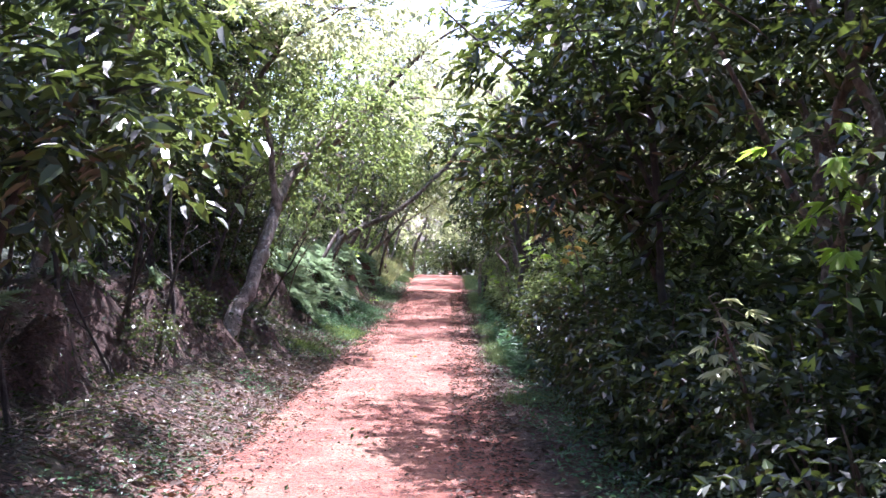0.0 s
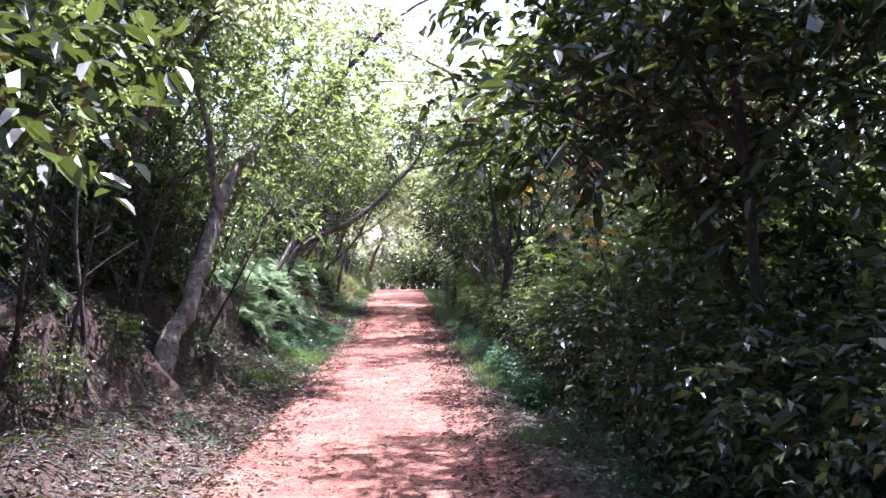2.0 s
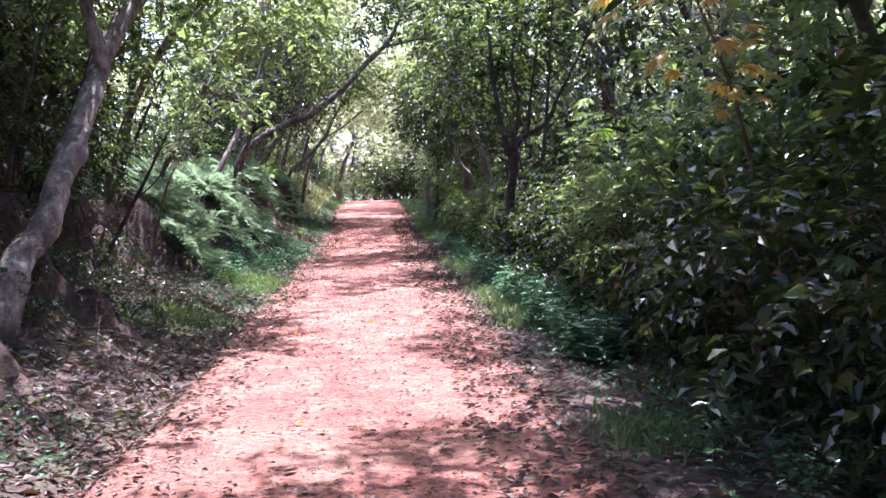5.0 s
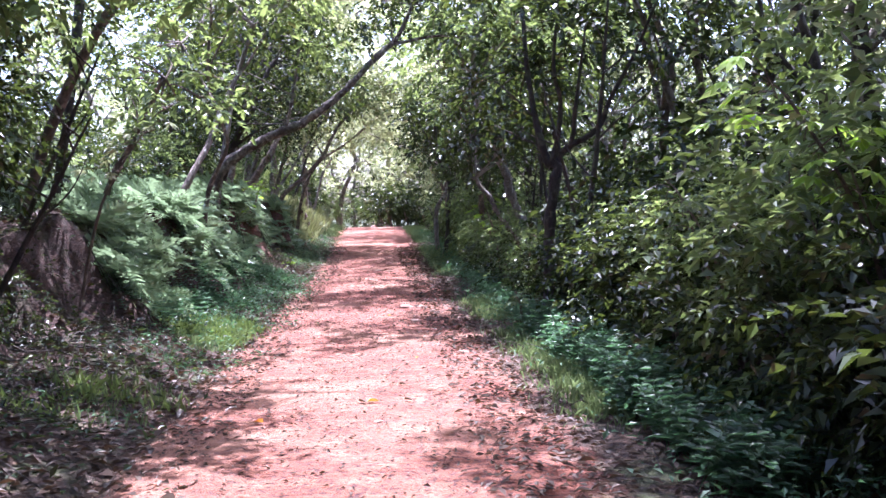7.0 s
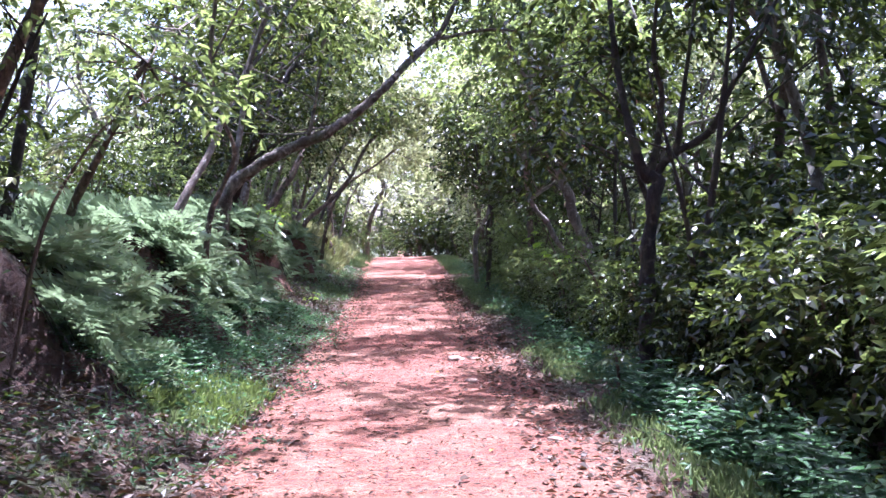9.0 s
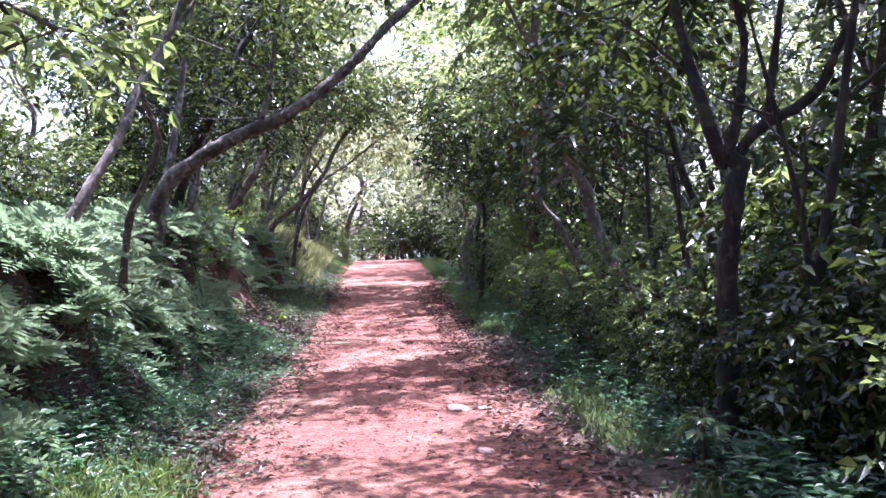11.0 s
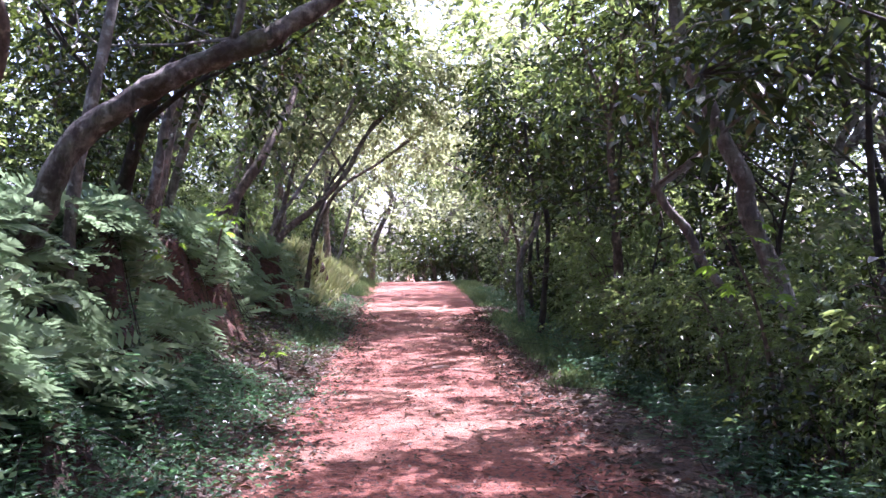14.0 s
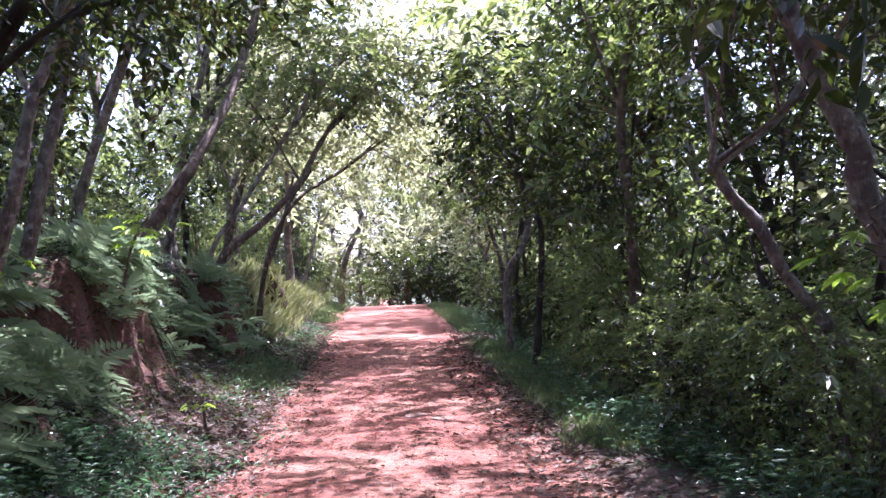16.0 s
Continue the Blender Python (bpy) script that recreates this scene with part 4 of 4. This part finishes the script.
for x, y, sz in [(-2.95, 12.4, 0.45), (-3.0, 13.3, 0.42), (-3.0, 14.2, 0.45), (-2.95, 15.1, 0.42), (-3.05, 10.9, 0.42), (-3.1, 9.6, 0.45)]:
    near_spots[1].append((x, y, 50 * y, sz))
for ob, rows in zip(shrubs + near_shrubs + [far_shrub], spots + near_spots + [far_spots]):
    scatter_copies(ob, rows)

# ---- ferns ----


def fern_mesh(length, seed):
    """One frond: an arching stalk with paired leaflets that shorten to the tip, all joined on."""
    r = np.random.default_rng(seed)
    n = 13
    t = np.linspace(0.0, 1, n)
    x, z = t * length * 0.85, length * (0.5 * t - 0.85 * t * t)
    verts, faces = [], []
    for s in (-1, 1):
        for k in range(n):
            verts.append((x[k], s * 0.004 * (1.1 - t[k]), z[k]))
    for k in range(n - 1):
        faces += [(k, k + 1, n + k + 1), (k, n + k + 1, n + k)]
    for s, row in ((-1, 0), (1, n)):
        for k in range(1, n):
            size = length * 0.33 * math.sin(math.pi * min(1.0, t[k] * 0.84 + 0.12)) + 0.008
            w = length * 0.042
            way = np.array([0.5, s * 1.0, -0.2 + r.normal(0, 0.1)])
            way /= np.linalg.norm(way)
            b = np.array(verts[row + k])
            mid = b + way * size * 0.4
            v = len(verts)
            verts += [tuple(mid + [w, 0, -0.004]), tuple(b + way * size + [0, 0, -size * 0.12]), tuple(mid + [-w, 0, -0.004])]
            faces += [(row + k, v, v + 1), (row + k, v + 1, v + 2)]
    return mesh_from("frond", verts, faces, FERN)


def fern(label, x, y, length, seed, count=8):
    r = np.random.default_rng(seed)
    root = new("fern")
    root.location = on_ground(x, y, 0.01)
    tagged(root, label, "fern", "ferns on the bank")
    blade = fern_mesh(length, seed)
    for k in range(count):
        ob = part("frond", blade, root)
        s = r.uniform(0.75, 1.1)
        ob.matrix_basis = pose(0, 0, 0, r.uniform(-12, 12), -r.uniform(30, 68), k * 360 / count + r.uniform(-15, 15)) @ Matrix.Scale(s, 4)
    return root


ferns = [fern("green fern with arching fronds on the bank", -2.6, 19.2, 0.55, 301), fern("pale green fern with long fronds", -2.9, 18.3, 0.6, 302, 9)]
spots = [[], []]
r = np.random.default_rng(8)
for _ in range(255):
    y = r.choice([r.uniform(17.2, 24.5), r.uniform(17.2, 24.5), r.uniform(24.5, 33)])
    late = float(smooth(23.8, 24.6, y) * smooth(30.5, 29.5, y))
    x = -2.62 - abs(r.normal(0.1, 0.36)) - 0.28 * late
    spots[r.integers(2)].append((x, y, r.uniform(0, 360), r.uniform(0.55, 1.0)))
for _ in range(40):
    spots[r.integers(2)].append((-3.4 - r.uniform(0, 1.3), r.uniform(14.5, 25), r.uniform(0, 360), r.uniform(0.8, 1.25)))
for _ in range(14):
    spots[r.integers(2)].append((-3.3 - r.uniform(0, 1.2), r.uniform(4, 12), r.uniform(0, 360), r.uniform(0.4, 0.8)))
for ob, rows in zip(ferns, spots):
    for x, y, turn, size in rows:
        m = pose(*on_ground(x, y, 0.01), 0, r.uniform(5, 45), 0) @ pose(0, 0, 0, r.uniform(-15, 15), 0, turn)
        copy_thing(ob, m @ Matrix.Scale(size, 4))

# ---- grass, herbs and leaf litter ----


def grass(name, label, spots, height, mat, seed, blades=60, spread=0.12):
    r = np.random.default_rng(seed)
    s = np.repeat(np.array(spots), blades, 0)
    xy = s + r.normal(0, spread, s.shape)
    b = np.column_stack([xy, ground_z(xy[:, 0], xy[:, 1]) - 0.01])
    way = np.column_stack([r.normal(0, 0.5, (len(b), 2)), np.ones(len(b))])
    up = np.column_stack([r.normal(0, 1, (len(b), 2)), np.full(len(b), 0.1)])
    L = height * r.uniform(0.4, 1.2, len(b))
    v, f = leaves(b, way, up, L, np.full(len(b), 0.009), 0.2, 0.3, 4)
    tagged(new(name, mesh_from(name, v, f, mat)), label, "grass", kind="stuff")


def herbs(name, label, spots, size, mat, seed, per=14, spread=0.12, rise=0.10):
    r = np.random.default_rng(seed)
    s = np.repeat(np.array(spots), per, 0)
    xy = s + r.normal(0, spread, s.shape)
    b = np.column_stack([xy, ground_z(xy[:, 0], xy[:, 1]) + r.uniform(0.0, rise, len(xy))])
    way = np.column_stack([r.normal(0, 1, (len(b), 2)), r.uniform(-0.2, 0.6, len(b))])
    up = np.array([0, 0, 1.0]) + r.normal(0, 0.4, b.shape)
    L = size * r.uniform(0.6, 1.3, len(b))
    v, f = leaves(b, way, up, L, L * 0.45, 0.15, 0.2, 4)
    tagged(new(name, mesh_from(name, v, f, mat)), label, "herbs", kind="stuff")


r = np.random.default_rng(9)
edge_r = [(0.76 + abs(r.normal(0, 0.16)), y) for y in r.uniform(10, 48, 1500) if lattice(y * 0.5, 3.3, 21) > 0.4]
edge_l = [(-1.98 - abs(r.normal(0, 0.14)), y) for y in r.uniform(16, 48, 900) if lattice(y * 0.4, 7.7, 12) > 0.6]
tufts = [(-2.15 + r.normal(0, 0.16), 17.6 + r.normal(0, 0.5)) for _ in range(110)] + [(-2.2 + r.normal(0, 0.16), 14.6 + r.normal(0, 0.4)) for _ in range(9)] + [(0.85 + abs(r.normal(0, 0.15)), 15.5 + r.normal(0, 0.9)) for _ in range(45)]
grass("grass", "short green grass along the edges of the path", edge_r + edge_l + tufts, 0.10, GRASS, 401, 30)
grass("bright_grass", "bright yellow-green tuft of grass at the foot of the bank", [(-2.1 + r.normal(0, 0.13), 17.7 + r.normal(0, 0.35)) for _ in range(70)] + [(-2.25 + r.normal(0, 0.2), 14.4 + r.normal(0, 0.35)) for _ in range(9)], 0.12, GRASS_LIGHT, 406, 30, 0.08)
grass("tall_grass", "long pale grass beside the far path", [(-2.6 - abs(r.normal(0, 0.4)), y) for y in r.uniform(33, 47, 420)], 0.34, STRAW, 402, 30, 0.15)
herbs("low_herbs", "low broad-leaved weeds at the path edge", [(1.15 + r.normal(0, 0.2), y) for y in r.uniform(4, 40, 500)], 0.05, HERB, 403, 22, 0.13, 0.2)
herbs("bank_herbs", "small green weeds on the foot of the bank", [(-2.15 + r.normal(0, 0.25), y) for y in np.concatenate([r.uniform(3, 16, 90), r.uniform(16, 40, 330)]) if lattice(y * 0.6, 2.2, 13) > 0.4] + [(-2.35 + r.normal(0, 0.25), y) for y in r.uniform(17.5, 25.5, 520)], 0.045, HERB, 404, 22, 0.13, 0.09)
herbs("ivy", "dark creeping leaves over the foot of the bank", [(-3.0 + r.normal(0, 0.6), y) for y in r.uniform(2, 36, 1300)], 0.055, LEAF_DARK_SHADE, 405, 16, 0.2, 0.12)


def weeds(spots, seed):
    """Upright weeds: stems with leaves in opposite pairs that grow smaller upwards."""
    r = np.random.default_rng(seed)
    pieces = []
    for x, y, size in spots:
        for _ in range(5):
            h, a = r.uniform(0.14, 0.30) * size, r.uniform(0, 6.28)
            fx, fy = x + r.normal(0, 0.05), y + r.normal(0, 0.05)
            foot = np.array([fx, fy, float(ground_z(fx, fy)) - 0.01])
            top = foot + [math.cos(a) * h * 0.35, math.sin(a) * h * 0.35, h]
            v, f = tube([foot, (foot + top) / 2 + r.normal(0, 0.008, 3), top], [0.003, 0.002, 0.001], 3, 1)
            pieces.append((v, np.vstack([f[:, [0, 1, 2]], f[:, [0, 2, 3]]])))
            g = np.repeat([0.35, 0.6, 0.8, 1.0], 2)
            turn = np.repeat(r.uniform(0, 6.28, 4), 2) + np.tile([0, math.pi], 4)
            way = np.column_stack([np.cos(turn), np.sin(turn), np.full(8, 0.35)])
            L = 0.085 * size * (1.15 - 0.5 * g) * r.uniform(0.8, 1.2, 8)
            pieces.append(leaves(foot + (top - foot) * g[:, None], way, np.array([0, 0, 1.0]) + r.normal(0, 0.15, (8, 3)), L, L * 0.5, 0.15, 0.3, 6))
    return joined(pieces)


r = np.random.default_rng(14)
rows = [(0.95 + abs(r.normal(0, 0.28)), r.uniform(12.2, 17.6), r.uniform(0.6, 1.2)) for _ in range(260)] + [(0.95 + abs(r.normal(0, 0.28)), r.uniform(17.6, 27), r.uniform(0.5, 1.0)) for _ in range(120)]
rows += [(-2.3 - abs(r.normal(0, 0.25)), r.uniform(17, 24.5), r.uniform(0.5, 1.0)) for _ in range(170)]
tagged(new("weeds", mesh_from("weeds", *weeds(rows, 15), HERB)), "leafy bluish-green weeds with paired pointed leaves beside the path", "weeds", kind="stuff")


def litter(n, x0, x1, y0, y1, seed, size=0.055):
    r = np.random.default_rng(seed)
    x, y = r.uniform(x0, x1, n), r.uniform(y0, y1, n)
    b = np.column_stack([x, y, ground_z(x, y) + r.uniform(0.002, 0.018, n)])
    steep = np.abs(ground_z(x + 0.05, y) - ground_z(x - 0.05, y)) / 0.1
    keep = steep < r.uniform(0.35, 1.3, n)
    x, y, b = x[keep], y[keep], b[keep]
    n = len(x)
    a = r.uniform(0, 6.28, n)
    way = np.column_stack([np.cos(a), np.sin(a), r.normal(0, 0.25, n)])
    up = np.array([0, 0, 1.0]) + r.normal(0, 0.3, b.shape)
    L = size * r.uniform(0.5, 1.5, n)
    return leaves(b, way, up, L, L * r.uniform(0.3, 0.6, n), 0.25, 0.1, 4)


v, f = joined([litter(42000, -3.7, -1.65, 2, 36, 501, 0.06), litter(12000, 0.35, 1.9, 2, 36, 502), litter(15000, -1.8, 0.6, 3, 34, 503, 0.028), litter(5200, 0.0, 0.6, 3, 34, 504, 0.05), litter(3500, -1.8, -1.3, 3, 34, 505, 0.045)])
tagged(new("leaf_litter", mesh_from("leaf_litter", v, f, LITTER)), "dry brown fallen leaves scattered over the ground", "leaf litter", kind="stuff")


def hanging_roots(n, seed):
    """Roots and dry stalks that trail down the steep face of the bank."""
    r = np.random.default_rng(seed)
    out = []
    for _ in range(n):
        y = r.uniform(4, 15.5) if r.uniform() < 0.85 else r.uniform(15.5, 31)
        x0, drop = -3.2 + r.uniform(-0.3, 0.4), r.uniform(0.15, 0.6)
        t = np.linspace(0, 1, 5)
        px, py = x0 + t * drop * 1.3, y + np.cumsum(r.normal(0, 0.16, 5))
        pz = ground_z(px, py) + 0.02 + r.uniform(0.01, 0.09) * np.sin(t * 3.1)
        out.append(tube(np.column_stack([px, py, pz]), [r.uniform(0.004, 0.009), 0.004, 0.002], 4, 2))
    return joined(out)


tagged(new("roots", mesh_from("roots", *hanging_roots(270, 831), BARK_DARK)), "thin tangled roots trailing down the eroded bank", "roots", kind="stuff")


# ---- saplings with large leaves ----


def palm_leaf(length, seed, fingers=6):
    """A compound leaf: a stalk with narrow blades spread like fingers."""
    a = np.linspace(-1.25, 1.25, fingers)
    r = np.random.default_rng(seed)
    way = np.column_stack([np.cos(a), np.sin(a), -0.22 + r.normal(0, 0.08, fingers)])
    base = np.tile([length * 0.5, 0, 0.0], (fingers, 1))
    up = np.tile([0, 0, 1.0], (fingers, 1)) + r.normal(0, 0.12, (fingers, 3))
    size = length * (1.0 - 0.32 * np.abs(a) / 1.25)
    v, f = leaves(base, way, up, size, size * 0.34, 0.12, 0.12, 6)
    sv, sf = tube([(0, 0, 0), (length * 0.25, 0, 0.01), (length * 0.5, 0, 0)], [0.003, 0.0025, 0.002], 3, 2)
    return [(v, f), (sv, np.vstack([sf[:, [0, 1, 2]], sf[:, [0, 2, 3]]]))]


def sapling(label, base, top, size, count, mat, seed, spread=0.5):
    r = np.random.default_rng(seed)
    root = new("sapling")
    base = np.array(on_ground(*base))
    root.location = base
    tagged(root, label, "sapling")
    top = np.array(top, float) - base
    bend = top * [0.35, 0.35, 0.6]
    v, f = tube([(0, 0, 0), bend, top * [0.8, 0.8, 0.92], top], [0.016, 0.012, 0.007, 0.004], 5, 5, 0.03, seed)
    part("stem", mesh_from("stem", v, f, BARK, True), root)
    blade = mesh_from("leaf", *joined(palm_leaf(size, seed)), mat)
    for k in range(count):
        g = 0.55 + 0.45 * (k + 1) / count
        p = bend + (top - bend) * max(0.0, (g - 0.4) / 0.6)
        side = np.array([r.normal(0, 1), r.normal(0, 1), r.normal(0, 0.35)])
        q = p + unit(side) * r.uniform(0.1, 1) * spread * (0.4 + 0.6 * g)
        v, f = tube([p, (p + q) / 2 + [0, 0, 0.03], q], [0.004, 0.003, 0.002], 4, 2)
        part("twig", mesh_from("twig", v, f, BARK, True), root)
        leaf = part("leaf", blade, root)
        turn = math.degrees(math.atan2(side[1], side[0])) + r.uniform(-30, 30)
        leaf.matrix_basis = pose(*q, r.uniform(-18, 18), r.uniform(-5, 30), turn) @ Matrix.Scale(r.uniform(0.7, 1.15), 4)
    return root


sapling("slim sapling with large bright lime-green fingered leaves", (2.4, 5.5), (1.98, 5.1, 2.35), 0.17, 26, LEAF_LIME, 701, 0.5)
sapling("slim sapling with pale green fingered leaves among dark shrubs", (1.7, 5.0), (1.3, 4.8, 1.42), 0.11, 14, LEAF_BRIGHT, 702, 0.28)
sapling("slim sapling with broad green leaves over the weeds", (1.9, 12.6), (1.25, 12.8, 1.75), 0.14, 18, LEAF_LIME, 703, 0.42)
sapling("young green sapling with fingered leaves in the shrubs", (1.8, 14.4), (1.35, 14.6, 1.35), 0.12, 18, LEAF_MID, 704, 0.4)
sapling("small sapling with bright lime-green leaves beside a pale trunk", (1.3, 22.0), (1.0, 22.2, 1.30), 0.11, 10, LEAF_LIME, 705, 0.24)
sapling("bright green sapling among the shrubs", (1.45, 20.4), (1.1, 20.6, 1.05), 0.11, 14, LEAF_MID, 706, 0.3)
sapling("bright yellow-green sapling on top of the bank", (-2.85, 27.0), (-2.6, 27.0, 1.75), 0.11, 16, LEAF_LIME, 707, 0.3)
sapling("small sapling with lime-green leaves on the bank", (-2.75, 23.6), (-2.5, 23.6, 1.55), 0.10, 12, LEAF_LIME, 708, 0.28)
sapling("leafy sapling leaning from the bank", (-2.95, 16.6), (-2.3, 16.6, 1.9), 0.11, 14, LEAF_BRIGHT, 709, 0.4)
sapling("yellowing sapling in the dark shrubs", (1.75, 10.9), (1.0, 10.6, 2.35), 0.13, 22, LEAF_YELLOW, 710, 0.45)
sapling("low green sapling at the path edge", (0.95, 18.0), (0.85, 17.8, 0.35), 0.10, 10, LEAF_MID, 711, 0.2)
sapling("low green sapling among fallen leaves", (-2.1, 26.5), (-2.1, 26.4, 0.3), 0.08, 9, LEAF_LIME, 712, 0.15)
for k, (x, y, h) in enumerate([(1.5, 9.5, 1.1), (1.35, 11.6, 0.9), (1.6, 16.0, 1.2), (1.2, 23.2, 0.9), (1.25, 25.6, 0.8), (1.3, 27.0, 0.9), (1.35, 19.3, 0.8)]):
    sapling("low sapling with dull green fingered leaves in the undergrowth", (x + 0.25, y), (x, y + 0.1, h), 0.11, 13, (LEAF_MID, LEAF_DARK_SHADE, LEAF_BRIGHT)[k % 3], 720 + k, 0.3)


# ---- bare stems and dead twigs of the bank ----


def bare_stem(label, x, y, height, lean, seed):
    r = np.random.default_rng(seed)
    root = new("bare_stem")
    root.location = on_ground(x, y, 0.05)
    tagged(root, label, "bare stem", "thin bare stems on the bank")
    top = np.array([lean, r.uniform(-0.4, 0.4), height])
    mid = top * 0.5 + [r.uniform(-0.12, 0.12), r.uniform(-0.1, 0.1), 0]
    v, f = tube([(0, 0, 0), mid, top], [0.026, 0.018, 0.008], 6, 7, 0.06, seed)
    part("stem", mesh_from("stem", v, f, BARK_DARK, True), root)
    for k in range(6):
        g = r.uniform(0.25, 0.95)
        p = mid * g * 2 if g < 0.5 else mid + (top - mid) * (g - 0.5) * 2
        q = p + np.array([r.normal(0, 0.3), r.normal(0, 0.3), r.uniform(0.1, 0.5)])
        v, f = tube([p, (p + q) / 2 + r.normal(0, 0.05, 3), q], [0.009, 0.006, 0.003], 4, 4)
        part("twig", mesh_from("twig", v, f, BARK_DARK, True), root)
    return root


stems = [bare_stem("thin dark bare stem leaning on the bank", -3.3, 9.6, 1.9, 0.5, 801), bare_stem("crooked bare stem growing from the bank", -3.5, 8.4, 2.4, -0.3, 802), bare_stem("thin bare shoot arching from the bank", -3.0, 14.9, 1.3, 0.7, 803)]
r = np.random.default_rng(11)
spots = [[], [], []]
for k in range(34):
    spots[k % 3].append((-2.95 - r.uniform(0, 1.7), r.uniform(4, 20), r.choice([r.uniform(-40, 40), r.uniform(140, 220)]), r.uniform(0.7, 1.2)))
for k in range(24):
    spots[k % 3].append((1.5 + r.uniform(0, 1.4), r.uniform(17, 36), r.uniform(0, 360), r.uniform(0.8, 1.4)))
for ob, rows in zip(stems, spots):
    scatter_copies(ob, rows)


def dead_twigs(n, seed):
    r = np.random.default_rng(seed)
    out = []
    for _ in range(n):
        y = r.uniform(3, 30)
        x = -2.3 - abs(r.normal(0, 0.6)) if r.uniform() < 0.8 else 0.7 + r.uniform(0, 0.8)
        z = float(ground_z(x, y)) + 0.015
        a, L = r.uniform(0, 6.28), r.uniform(0.12, 0.5)
        d = np.array([math.cos(a), math.sin(a), 0])
        e = np.array([x, y, 0]) + d * L
        e[2] = float(ground_z(e[0], e[1])) + r.uniform(0.01, 0.12)
        s = np.array([x, y, z])
        out.append(tube([s, (s + e) / 2 + [0, 0, r.uniform(0.0, 0.07)], e], [0.005, 0.004, 0.002], 4, 3))
    return joined(out)


tagged(new("dead_twigs", mesh_from("dead_twigs", *dead_twigs(1000, 821), BARK_DARK)), "dry dead twigs lying on the bank", "twigs", kind="stuff")


# ---- stones and single fallen leaves on the path ----


def stone(x, y, size, seed):
    bm = bmesh.new()
    bmesh.ops.create_icosphere(bm, subdivisions=3, radius=1.0)
    for v in bm.verts:
        n = noise.noise(v.co * 1.3 + Vector((seed, 0, 0))) * 0.35
        v.co = Vector((v.co.x * (1 + n), v.co.y * 0.62 * (1 + n), v.co.z * 0.22)) * size
    me = bpy.data.meshes.new("stone")
    bm.to_mesh(me)
    bm.free()
    me.polygons.foreach_set("use_smooth", [True] * len(me.polygons))
    me.materials.append(STONE)
    ob = new("stone", me)
    ob.location = on_ground(x, y, -0.004)
    ob.rotation_euler = (0, 0, seed * 1.7)
    tagged(ob, "flat pale stone half buried in the red dirt", "stone", "stones in the path")


for k, (x, y, sz) in enumerate([(-0.16, 20.06, 0.12), (0.02, 20.0, 0.07), (-0.1, 18.76, 0.08), (-0.46, 26.9, 0.11), (-0.28, 26.7, 0.08), (-0.5, 14.0, 0.03), (0.2, 16.4, 0.05), (-1.2, 12.0, 0.025), (-0.9, 17.2, 0.03), (0.1, 24.0, 0.05), (-1.1, 22.3, 0.03), (-0.3, 23.2, 0.04), (-0.8, 29.5, 0.05), (-0.2, 31.0, 0.06)]):
    stone(x, y, sz, k + 1)


def fallen_leaf(x, y, length, turn, mat, label):
    v, f = leaves(np.zeros((1, 3)), np.array([[1.0, 0, 0.12]]), np.array([[0, 0.2, 1.0]]), [length], [length * 0.6], 0.3, 0.15, 6)
    ob = tagged(new("fallen_leaf", mesh_from("fallen_leaf", v, f, mat)), label, "leaf", "single leaves on the path")
    ob.location = on_ground(x, y, -0.012)
    ob.rotation_euler = (0, 0, turn)


for x, y, ln, turn in [(-0.57, 14.54, 0.08, 0.2), (-1.15, 14.06, 0.07, 2.6), (-0.2, 16.1, 0.045, 1.1), (-0.9, 10.9, 0.05, 0.5), (-0.35, 19.2, 0.04, 3.0)]:
    fallen_leaf(x, y, ln, turn, ORANGE, "curled orange leaf lying on the red dirt")
r = np.random.default_rng(12)
for _ in range(60):
    fallen_leaf(r.uniform(-1.6, 0.45), r.uniform(5, 27), r.uniform(0.05, 0.085), r.uniform(0, 6.28), LITTER, "dry brown leaf lying on the red dirt")
